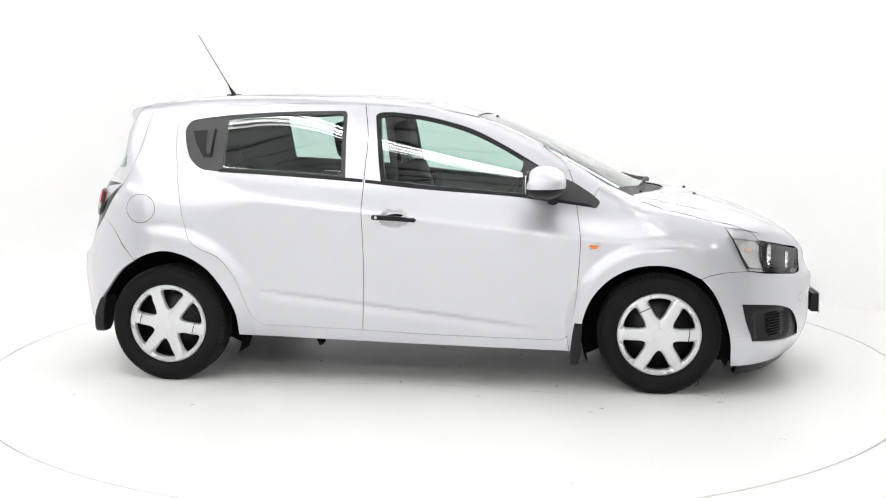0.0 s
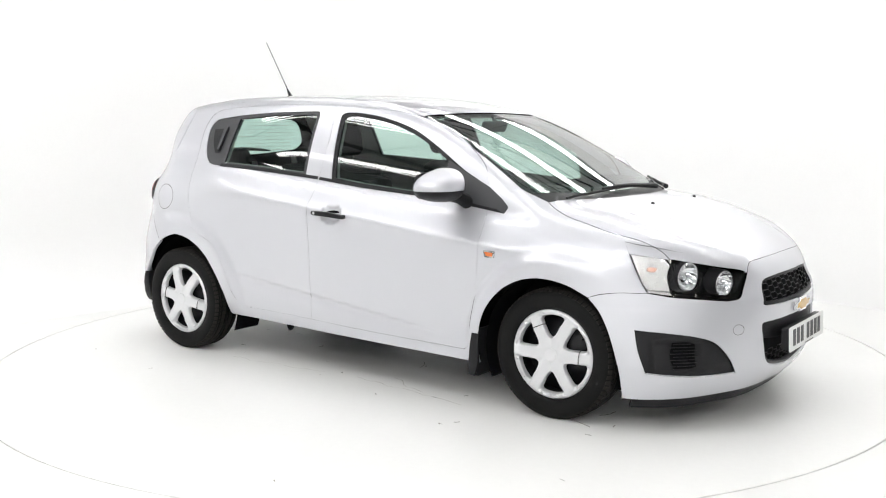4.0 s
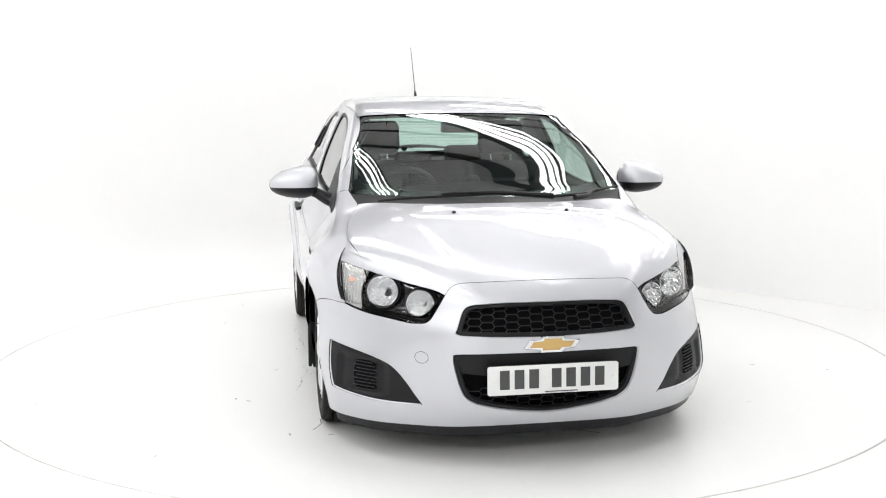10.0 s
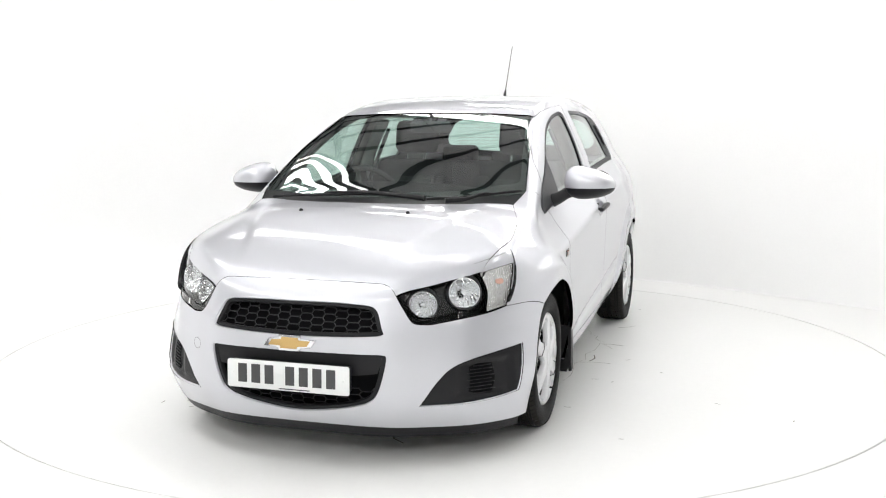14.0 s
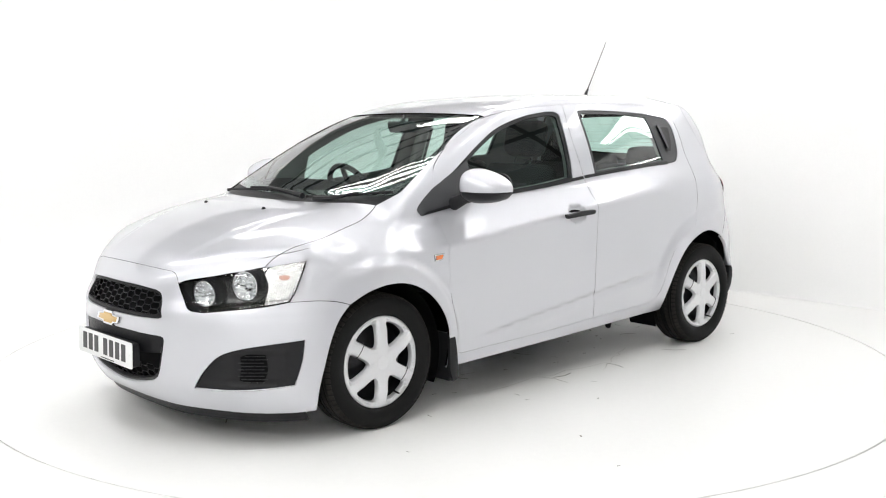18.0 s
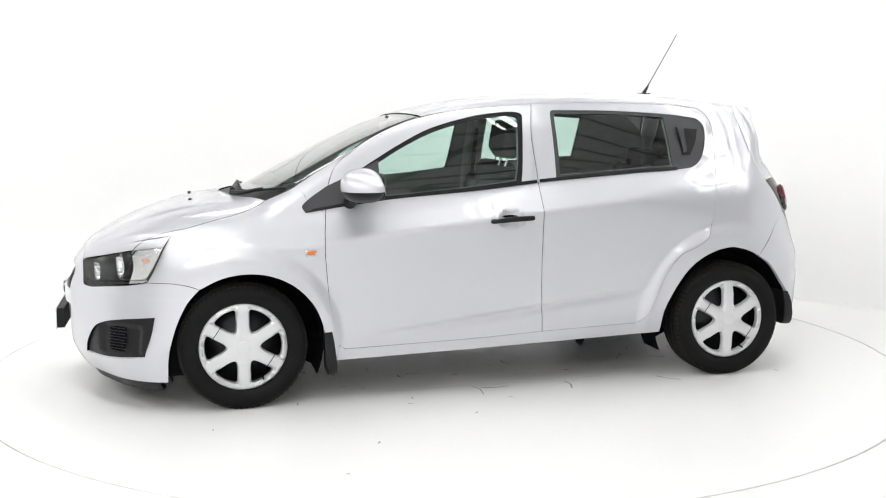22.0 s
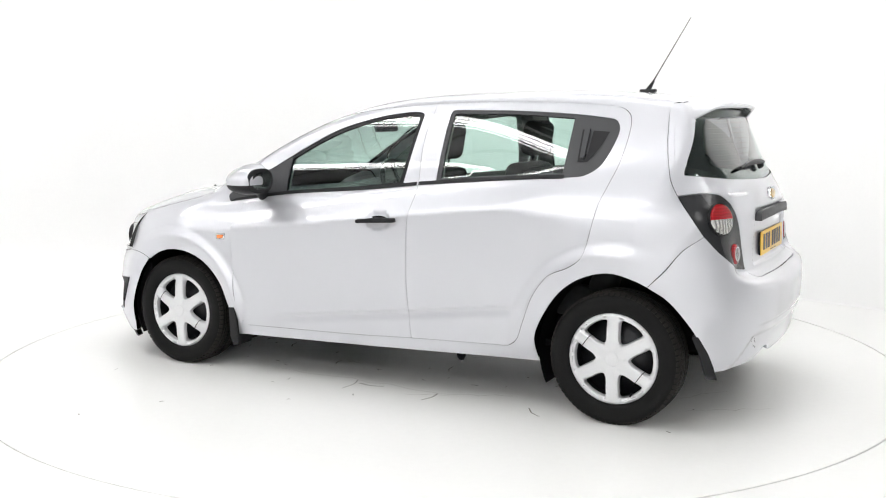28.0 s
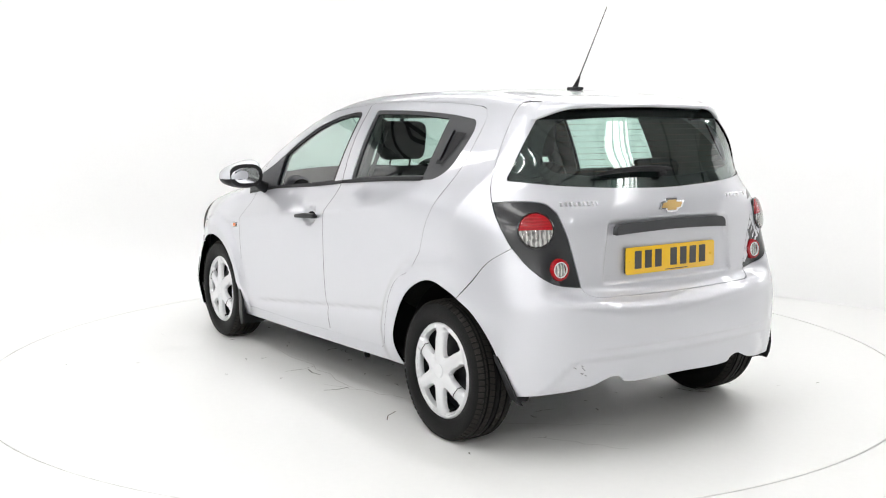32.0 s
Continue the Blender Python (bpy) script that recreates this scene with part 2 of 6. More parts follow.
def body(x, y, z):
    """Below zero inside the painted shell."""
    y = np.abs(y)
    d = z - (0.780 + 0.110 * (0.79 - x) + 0.035 * np.exp(-(((x - 1.2) / 0.17) ** 2)))
    back, fore = np.clip((-0.78 - x) / 0.60, 0, 1), np.clip((x - 1.10) / 0.30, 0, 1)
    round_off = 0.012 + 0.17 * back * back * (3 - 2 * back) + 0.07 * fore * fore * (3 - 2 * fore)
    w = PLAN(x) - smax(LEAN_LOW(d), LEAN_HIGH(d), round_off) - TAPER(x) * TAPER_UP(d + 0.08 * np.clip((-1.1 - x) / 0.4, 0, 1))
    for hub, r0, wide, high in ((1.182, 0.480, 0.062, 0.030), (-1.343, 0.530, 0.075, 0.022)):
        a = np.clip((r0 - np.hypot(x - hub, z - 0.30)) / wide, 0, 1)
        w = w + high * a * a * (3 - 2 * a) * np.clip((z - 0.2) / 0.2, 0, 1)
    low = z - (0.30 + 0.117 * (0.72 - x))
    w = w - 0.009 * np.exp(-((low / np.where(low > 0, 0.012, 0.026)) ** 2)) * np.clip((0.62 - x) / 0.2, 0, 1) * np.clip((x + 0.95) / 0.2, 0, 1)
    top = z - (TOP(x + TOP_SWEEP(x) * y * y) - CROWN(y))
    rise = np.clip((0.33 + 0.30 * (1.9 - x) - y) / 0.05, 0, 1)
    top = top - 0.008 * rise * rise * (3 - 2 * rise) * np.clip((x - 1.2) / 0.15, 0, 1) * np.clip((1.93 - x) / 0.25, 0, 1)
    f = smax(y - w, top, 0.04)
    f = smax(f, (x - NOSE(z) + NOSE_SWEEP(y) * (1 - 0.24 * np.clip((0.56 - z) / 0.26, 0, 1))) * 0.85, 0.045)
    z2 = z - 0.055 * (y / 0.66) ** 2 * np.exp(-(((z - 0.625) / 0.075) ** 2))
    sill = np.clip((0.414 - z) / 0.010, 0, 1) * np.clip((0.575 + 0.9 * (0.405 - z) - y) / 0.045, 0, 1)
    line = np.clip((0.456 - z) / 0.008, 0, 1) * np.clip((0.56 - y) / 0.1, 0, 1)
    b = np.clip((y - 0.54) / 0.14, 0, 1)
    b = b * b * (3 - 2 * b)
    rear = TAIL(z2) * (1 - b) + CORNER(z) * b
    sweep = TAIL_SWEEP(y) * (1 + 0.5 * np.exp(-(((z - 1.12) / 0.12) ** 2)))
    lower = np.clip((0.54 - z) / 0.14, 0, 1)
    flare = 0.040 * np.exp(-(((x + 1.715) / 0.075) ** 2)) * lower * lower * (3 - 2 * lower) * np.clip((y - 0.55) / 0.12, 0, 1)
    return -flare + smax(f, (rear - x + sweep + 0.013 * sill + 0.004 * line) * 0.9, 0.03 + 0.012 * np.clip((z - 0.95) / 0.15, 0, 1))


def surface(kind, u, v, inset=0.0):
    """Points of the shell for side (x, z), top (x, y), nose and tail (degrees round the upright at x = 0.9 or -0.9, z)."""
    u, v = np.asarray(u, float), np.asarray(v, float)
    if kind == "side":
        at = lambda d: (u, d, v)
        far = 1.1
    elif kind == "top":
        at = lambda d: (u, v, 0.3 + d)
        far = 1.4
    else:
        s = 1 if kind == "nose" else -1
        a = np.radians(u)
        at = lambda d: (s * (0.9 + d * np.cos(a)), d * np.sin(a), v)
        far = 1.5
    lo, hi = np.zeros(u.shape), np.full(u.shape, far)
    for _ in range(26):
        mid = (lo + hi) / 2
        out = body(*at(mid)) > -inset
        hi, lo = np.where(out, mid, hi), np.where(out, lo, mid)
    return np.stack(np.broadcast_arrays(*at(lo)), -1)


def slope(p):
    e = 0.002
    x, y, z = p[..., 0], p[..., 1], p[..., 2]
    g = np.stack([body(x + e, y, z) - body(x - e, y, z), body(x, y + e, z) - body(x, y - e, z), body(x, y, z + e) - body(x, y, z - e)], -1)
    return g / np.maximum(np.linalg.norm(g, axis=-1, keepdims=True), 1e-9)


# ---- mesh tools ----
def link(name, me, mat, parent=None, label=""):
    me.materials.append(mat)
    ob = new(name, me)
    if parent is not None:
        ob.parent = parent
    if label:
        tagged(ob, label)
    return ob


def part(name, bm, mat, parent=None, label="", smooth=True, sharp=40):
    me = bpy.data.meshes.new(name)
    bmesh.ops.recalc_face_normals(bm, faces=bm.faces[:])
    for e in bm.edges:
        e.smooth = not (len(e.link_faces) == 2 and e.calc_face_angle(0) > radians(sharp))
    for f in bm.faces:
        f.smooth = smooth
    bm.to_mesh(me)
    bm.free()
    return link(name, me, mat, parent, label)


def round_path(pts, step, closed=False):
    """Points spread evenly along a smooth curve through pts."""
    p = np.array(pts, float)
    if len(p) < 3:
        n = max(1, int(np.ceil(np.linalg.norm(p[-1] - p[0]) / step)))
        return p[0] + (p[-1] - p[0]) * np.linspace(0, 1, n + 1)[:, None]
    q = np.vstack([p[-1:], p, p[:2]]) if closed else np.vstack([2 * p[0] - p[1], p, 2 * p[-1] - p[-2]])
    out = []
    for i in range(1, len(q) - 2):
        a, b, c, d = q[i - 1], q[i], q[i + 1], q[i + 2]
        lb, lc, la = np.linalg.norm(c - b) ** 0.5, np.linalg.norm(d - c) ** 0.5, np.linalg.norm(b - a) ** 0.5
        la, lb, lc = max(la, 1e-4), max(lb, 1e-4), max(lc, 1e-4)
        m1 = (c - b) + lb * ((b - a) / la - (c - a) / (la + lb))
        m2 = (c - b) + lb * ((d - c) / lc - (d - b) / (lb + lc))
        n = max(2, int(np.ceil(np.linalg.norm(c - b) / step)))
        t = (np.arange(n) / n)[:, None]
        out.append((2 * t**3 - 3 * t**2 + 1) * b + (t**3 - 2 * t**2 + t) * m1 + (-2 * t**3 + 3 * t**2) * c + (t**3 - t**2) * m2)
    out = np.vstack(out)
    return out if closed else np.vstack([out, p[-1:]])


DEG = np.radians(1.0)


def metric(kind, p):
    p = np.array(p, float)
    return p * [DEG, 1] if kind in ("nose", "tail") else p


def unmetric(kind, p):
    return p / [DEG, 1] if kind in ("nose", "tail") else p


def ring_of(kind, segs, step=0.016):
    """A closed outline from segments, each smooth in itself, with corners where they meet."""
    segs = [metric(kind, s) for s in segs]
    if len(segs) == 1:
        return round_path(segs[0], step, True)
    out = []
    for i, s in enumerate(segs):
        nxt = segs[(i + 1) % len(segs)]
        run = round_path(s, step)
        if np.linalg.norm(run[-1] - nxt[0]) < 0.002:
            out.append(run[:-1])
        else:
            out.append(run[:-1])
            out.append(round_path([run[-1], nxt[0]], step)[:-1])
    return np.vstack(out)


def area2(r):
    x, y = r.T
    return np.sum(x * np.roll(y, -1) - np.roll(x, -1) * y) / 2


def shrink(r, d):
    """The outline moved inwards by d."""
    if area2(r) < 0:
        r = r[::-1]
    e = np.roll(r, -1, 0) - r
    e /= np.maximum(np.linalg.norm(e, axis=1, keepdims=True), 1e-9)
    n = np.stack([-e[:, 1], e[:, 0]], 1)
    m = n + np.roll(n, 1, 0)
    m /= np.maximum(np.linalg.norm(m, axis=1, keepdims=True), 0.3)
    s = 1 / np.clip((m * n).sum(1), 0.6, 1)
    return r + m * d * s[:, None]


def inside(p, rings):
    hit = np.zeros(len(p), bool)
    for r in rings:
        a, b = r, np.roll(r, -1, 0)
        for (x0, y0), (x1, y1) in zip(a, b):
            if y0 != y1:
                hit ^= ((y0 > p[:, 1]) != (y1 > p[:, 1])) & (p[:, 0] < (x1 - x0) * (p[:, 1] - y0) / (y1 - y0) + x0)
    return hit


def fill(rings, step):
    """Triangles that fill the first outline less the others."""
    lo, hi = rings[0].min(0), rings[0].max(0)
    g = np.stack(np.meshgrid(np.arange(lo[0], hi[0], step), np.arange(lo[1], hi[1], step)), -1).reshape(-1, 2)
    g[:, 0] += (np.round((g[:, 1] - lo[1]) / step) % 2) * step / 2
    g = g[inside(g, rings)] if len(g) else g
    allr = np.vstack(rings)
    if len(g):
        near = np.min(np.hypot(g[:, None, 0] - allr[None, :, 0], g[:, None, 1] - allr[None, :, 1]), 1)
        g = g[near > step * 0.55]
    edges, k = [], 0
    for r in rings:
        edges += [(k + i, k + (i + 1) % len(r)) for i in range(len(r))]
        k += len(r)
    v = [Vector(p) for p in np.vstack([allr, g])]
    vs, _, fs, *_ = delaunay_2d_cdt(v, edges, [], 0, 1e-6)
    vs = np.array([(p.x, p.y) for p in vs])
    fs = np.array([f for f in fs if len(f) == 3])
    return vs, fs[inside(vs[fs].mean(1), rings)]


def shell_mesh(name, kind, rings, step, inset=0.0, depth=0.012, mirror=False, lift=None):
    vs, fs = fill(rings, step)
    dm = unmetric(kind, vs)
    p = surface(kind, dm[:, 0], dm[:, 1], inset)
    n = slope(p)
    if lift is not None:
        e = 0.003
        g = np.stack([(lift(p + d) - lift(p - d)) / (2 * e) for d in np.eye(3) * e], 1)
        g -= (g * n).sum(1, keepdims=True) * n
        p = p + n * lift(p)[:, None]
        n = n - g
        n /= np.linalg.norm(n, axis=1, keepdims=True)
    t = p[fs]
    turn = (np.cross(t[:, 1] - t[:, 0], t[:, 2] - t[:, 0]) * n[fs].mean(1)).sum(1) < 0
    fs[turn] = fs[turn][:, ::-1]
    verts, norms, faces = [p], [n], [fs.tolist()]
    k = len(p)
    if depth:
        for r in rings:
            d = unmetric(kind, r)
            q = surface(kind, d[:, 0], d[:, 1], inset)
            m = slope(q)
            if lift is not None:
                q = q + m * lift(q)[:, None]
            along = np.roll(q, -1, 0) - np.roll(q, 1, 0)
            out = np.cross(along, m)
            out /= np.maximum(np.linalg.norm(out, axis=1, keepdims=True), 1e-9)
            if area2(r) < 0:
                out = -out
            if kind == "tail":
                out = -out
            if r is not rings[0]:
                out = -out
            c = len(q)
            soft = m * 0.5 + out * 0.85
            verts += [q, q - m * depth]
            norms += [soft / np.linalg.norm(soft, axis=1, keepdims=True), out]
            faces.append([(k + i, k + (i + 1) % c, k + c + (i + 1) % c, k + c + i) for i in range(c)])
            k += 2 * c
    verts, norms = np.vstack(verts), np.vstack(norms)
    faces = [f for group in faces for f in group]
    if mirror:
        verts, norms = verts * [1, -1, 1], norms * [1, -1, 1]
        faces = [f[::-1] for f in faces]
    me = bpy.data.meshes.new(name)
    me.from_pydata(verts.tolist(), [], faces)
    me.polygons.foreach_set("use_smooth", [True] * len(me.polygons))
    me.normals_split_custom_set_from_vertices(norms.tolist())
    me.update()
    return me


def panel(name, kind, outline, mat, parent, holes=(), step=0.026, inset=0.0, depth=0.012, gap=0.0019, mirror=False, label="", grow=0.0, lift=None, fine=0.016):
    rings = [shrink(ring_of(kind, outline, fine), gap)] + [shrink(ring_of(kind, h, fine), -grow) for h in holes]
    return link(name, shell_mesh(name, kind, rings, step, inset, depth, mirror, lift), mat, parent, label)


def dense(kind, pts, step=0.03):
    """More points along the smooth curve through pts."""
    return [tuple(p) for p in unmetric(kind, round_path(metric(kind, pts), step))]


def convert(src, pts, dst):
    """The same points of the shell in another chart."""
    p = surface(src, [a for a, _ in pts], [b for _, b in pts])
    if dst == "side":
        return [(a, c) for a, b, c in p]
    if dst == "top":
        return [(a, b) for a, b, c in p]
    s = 1 if dst == "nose" else -1
    return [(math.degrees(math.atan2(b, s * a - 0.9)), c) for a, b, c in p]


def box(bm, x, y, z, sx, sy, sz, m=None, bevel=0.0, seg=2):
    """A bevelled block centred at x, y, z."""
    r = bmesh.ops.create_cube(bm, size=1)
    vs = r["verts"]
    bmesh.ops.scale(bm, vec=(sx, sy, sz), verts=vs)
    if bevel:
        es = list({e for v in vs for e in v.link_edges})
        new_bits = bmesh.ops.bevel(bm, geom=es, offset=bevel, segments=seg, profile=0.5, affect="EDGES")
        vs = list({v for f in new_bits["faces"] for v in f.verts} | {v for v in vs if v.is_valid})
    mm = (m or Matrix()) if m is not None else Matrix()
    bmesh.ops.transform(bm, matrix=Matrix.Translation((x, y, z)) @ mm, verts=vs)
    return vs


def lathe(bm, profile, seg=48, m=None, a0=0.0, a1=360.0):
    """A turned shape: profile of (radius, height), about z."""
    full = a1 - a0 >= 360
    n = seg if full else seg + 1
    rings = []
    for r, h in profile:
        ring = []
        for i in range(n):
            a = radians(a0 + (a1 - a0) * i / seg)
            co = Vector((r * math.cos(a), r * math.sin(a), h))
            ring.append(bm.verts.new(m @ co if m else co))
        rings.append(ring)
    for a, b in zip(rings, rings[1:]):
        for i in range(n if full else n - 1):
            j = (i + 1) % n
            bm.faces.new((a[i], a[j], b[j], b[i]))
    return rings


def tube(bm, pts, radius, seg=8, caps=True):
    """A round bar along pts; radius may be a list."""
    pts = [Vector(p) for p in pts]
    rad = radius if isinstance(radius, (list, tuple)) else [radius] * len(pts)
    rings = []
    for i, p in enumerate(pts):
        d = (pts[min(i + 1, len(pts) - 1)] - pts[max(i - 1, 0)]).normalized()
        q = d.to_track_quat("Z", "Y")
        rings.append([bm.verts.new(p + q @ Vector((rad[i] * math.cos(a), rad[i] * math.sin(a), 0))) for a in [2 * math.pi * k / seg for k in range(seg)]])
    for a, b in zip(rings, rings[1:]):
        for k in range(seg):
            bm.faces.new((a[k], a[(k + 1) % seg], b[(k + 1) % seg], b[k]))
    if caps:
        bm.faces.new(rings[0][::-1])
        bm.faces.new(rings[-1])


def slab(bm, ring, h0, h1, m=None, bevel=0.0):
    """A flat outline of (a, b) pairs thickened from h0 to h1."""
    lo = [bm.verts.new((a, b, h0)) for a, b in ring]
    hi = [bm.verts.new((a, b, h1)) for a, b in ring]
    n = len(ring)
    bm.faces.new(lo[::-1])
    topf = bm.faces.new(hi)
    for i in range(n):
        bm.faces.new((lo[i], lo[(i + 1) % n], hi[(i + 1) % n], hi[i]))
    vs = lo + hi
    if bevel:
        r = bmesh.ops.bevel(bm, geom=list(topf.edges), offset=bevel, segments=2, profile=0.5, affect="EDGES")
        vs = list({v for f in r["faces"] for v in f.verts} | {v for v in vs if v.is_valid})
    if m:
        bmesh.ops.transform(bm, matrix=m, verts=vs)


def seam(kind, pts, parent, mirror=False, deep=0.0085, r=0.0042):
    """A black bar laid in the gap between two panels, standing in for its shade."""
    run = unmetric(kind, round_path(metric(kind, pts), 0.03))
    p = surface(kind, run[:, 0], run[:, 1], deep)
    if mirror:
        p = p * [1, -1, 1]
    bm = bmesh.new()
    tube(bm, p.tolist(), r, 6)
    return part("gap_shade_bar", bm, DARK, parent)


# ---- the studio ----
TABLE_R = 2.535
TABLE_X, TABLE_Y = 0.016, 0.072


def disc(bm, r0, r1, z, seg=160):
    inner = [bm.verts.new((r0 * math.cos(2 * math.pi * i / seg), r0 * math.sin(2 * math.pi * i / seg), z)) for i in range(seg)] if r0 else [bm.verts.new((0, 0, z))]
    outer = [bm.verts.new((r1 * math.cos(2 * math.pi * i / seg), r1 * math.sin(2 * math.pi * i / seg), z)) for i in range(seg)]
    for i in range(seg):
        j = (i + 1) % seg
        bm.faces.new((inner[i], outer[i], outer[j], inner[j]) if r0 else (inner[0], outer[i], outer[j]))


bm = bmesh.new()
disc(bm, TABLE_R + 0.010, 16.0, 0.0)
lathe(bm, [(TABLE_R + 0.010, 0.0), (TABLE_R + 0.010, -0.05)], 160)
bmesh.ops.translate(bm, vec=(TABLE_X, TABLE_Y, 0), verts=bm.verts[:])
floor = tagged(part("floor", bm, FLOOR_PAINT, smooth=False), "white painted studio floor round the turntable", "floor", kind="structure")
bm = bmesh.new()
disc(bm, TABLE_R - 0.1, TABLE_R + 0.1, -0.05)
bmesh.ops.translate(bm, vec=(TABLE_X, TABLE_Y, 0), verts=bm.verts[:])
tagged(part("floor_pit", bm, GAP, smooth=False), "dark slot under the rim of the turntable", "floor", kind="structure")

turntable = tagged(new("turntable"), "round white painted turntable set flush in the floor", "turntable")
bm = bmesh.new()
lathe(bm, [(TABLE_R, -0.045), (TABLE_R, -0.002), (TABLE_R - 0.002, 0.0)], 160)
disc(bm, 0, TABLE_R - 0.002, 0.0)
part("deck", bm, FLOOR_PAINT, turntable, "white painted deck", smooth=False)

# the backdrop: a bent white wall that opens towards the camera
def wall_line():
    pts = [(8.2, -3.9), (4.4, -0.1)]
    pts += [(3.1 * math.cos(radians(a)), 3.1 * math.sin(radians(a))) for a in range(45, 136, 6)]
    return pts + [(-4.4, -0.1), (-8.2, -3.9)]


WALL_H = 2.40
bm = bmesh.new()
line = wall_line()
rows = []
for i, (x, y) in enumerate(line):
    n = Vector((x, y, 0)).normalized()
    cove = 0.5 * min(1.0, max(0.03, (i - 4) / 8.0))
    prof = [(-cove + cove * math.sin(a), cove - cove * math.cos(a)) for a in [math.pi / 2 * k / 8 for k in range(9)]]
    prof += [(0, WALL_H), (0.12, WALL_H), (0.12, 0.0)]
    rows.append([bm.verts.new((x + n.x * d, y + n.y * d, h + 0.0015)) for d, h in prof])
for a, b in zip(rows, rows[1:]):
    for i in range(len(a) - 1):
        bm.faces.new((a[i], b[i], b[i + 1], a[i + 1]))
tagged(part("wall_backdrop", bm, WALL_PAINT, sharp=60), "smooth white backdrop wall curving into the floor behind the turntable", "wall", kind="structure")

# hall round it
for name, x, y, sx, sy in (("wall_north", 0, 7.0, 18.4, 0.2), ("wall_south", 0, -10.0, 18.4, 0.2), ("wall_east", 9.1, -1.5, 0.2, 16.8), ("wall_west", -9.1, -1.5, 0.2, 16.8)):
    bm = bmesh.new()
    box(bm, x, y, ROOF_Z / 2, sx, sy, ROOF_Z)
    tagged(part(name, bm, HALL_WALL if name == "wall_south" else HALL_GREY, smooth=False), "plain painted wall of the hall", "wall", kind="structure")

# ribbed dark roof with beams
bm = bmesh.new()
prev = None
for i in range(185):
    x = -9.2 + i * 0.1
    z = ROOF_Z + (0.03 if i % 4 in (0, 1) else 0.0)
    cur = [bm.verts.new((x, -10, z)), bm.verts.new((x, 7, z))]
    if prev:
        bm.faces.new((prev[0], prev[1], cur[1], cur[0]))
    prev = cur
tagged(part("ceiling", bm, ROOF_METAL, smooth=False), "grey ribbed hall roof", "ceiling", kind="structure")
bm = bmesh.new()
for i in range(19):
    box(bm, 0, -9.6 + i * 0.9, ROOF_Z - 0.06, 18.0, 0.05, 0.10)
for x in (-6.0, -2.0, 2.0, 6.0):
    box(bm, x, -1.5, ROOF_Z - 0.16, 0.10, 16.6, 0.10)
tagged(part("ceiling_beams", bm, BEAM, smooth=False), "dark beams under the hall roof", "ceiling", kind="structure")


BANK_Z = 4.0
BANK_TURN = 40.5


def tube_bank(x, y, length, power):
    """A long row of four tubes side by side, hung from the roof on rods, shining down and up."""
    bank = tagged(new("strip_or_fill_light"), "long hanging row of four bright fluorescent tubes, some rows added as unseen fill", "light", "roof lights")
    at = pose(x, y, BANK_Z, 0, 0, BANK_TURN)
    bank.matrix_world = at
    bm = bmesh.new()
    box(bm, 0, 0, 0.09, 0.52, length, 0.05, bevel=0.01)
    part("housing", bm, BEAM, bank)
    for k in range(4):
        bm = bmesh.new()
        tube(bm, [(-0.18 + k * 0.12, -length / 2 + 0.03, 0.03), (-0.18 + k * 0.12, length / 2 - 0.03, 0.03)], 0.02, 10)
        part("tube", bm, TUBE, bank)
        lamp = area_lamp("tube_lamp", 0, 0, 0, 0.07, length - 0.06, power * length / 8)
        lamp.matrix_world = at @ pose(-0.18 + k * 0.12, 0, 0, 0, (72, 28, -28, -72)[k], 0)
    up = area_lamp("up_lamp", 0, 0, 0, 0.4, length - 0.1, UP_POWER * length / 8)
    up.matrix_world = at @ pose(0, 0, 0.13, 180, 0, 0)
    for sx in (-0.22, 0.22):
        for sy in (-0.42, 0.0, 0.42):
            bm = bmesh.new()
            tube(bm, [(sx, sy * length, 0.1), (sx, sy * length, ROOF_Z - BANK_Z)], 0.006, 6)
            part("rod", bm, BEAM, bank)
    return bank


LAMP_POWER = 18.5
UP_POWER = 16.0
# first five rows follow reflections; last six are unseen, added as fill light
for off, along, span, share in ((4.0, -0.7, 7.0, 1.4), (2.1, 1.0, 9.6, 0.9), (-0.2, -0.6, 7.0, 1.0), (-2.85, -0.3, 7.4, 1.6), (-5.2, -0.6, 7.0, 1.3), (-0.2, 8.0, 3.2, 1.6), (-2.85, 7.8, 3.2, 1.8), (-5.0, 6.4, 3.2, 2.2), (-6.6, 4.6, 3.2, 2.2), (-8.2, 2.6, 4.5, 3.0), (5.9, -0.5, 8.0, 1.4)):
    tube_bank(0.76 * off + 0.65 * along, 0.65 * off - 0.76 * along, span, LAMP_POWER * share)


# ---- the car ----
car = tagged(new("car"), "silver five-door hatchback standing on the turntable", "car")

ARCH_F = [(1.528, 0.150), (1.524, 0.25), (1.508, 0.338), (1.467, 0.455), (1.425, 0.53), (1.375, 0.585), (1.27, 0.634), (1.165, 0.651), (1.05, 0.637), (0.94, 0.583), (0.85, 0.485), (0.808, 0.375), (0.795, 0.26), (0.79, 0.205)]
ARCH_R = [(-0.973, 0.242), (-0.970, 0.360), (-1.012, 0.463), (-1.104, 0.591), (-1.211, 0.661), (-1.333, 0.689), (-1.445, 0.664), (-1.500, 0.638), (-1.583, 0.584), (-1.684, 0.464), (-1.740, 0.341), (-1.752, 0.27)]
DOOR_TOP = [(0.775, 0.90), (0.759, 1.015), (0.739, 1.084), (0.709, 1.138), (0.571, 1.235), (0.403, 1.319), (0.228, 1.376), (-0.002, 1.412), (-0.326, 1.436)]
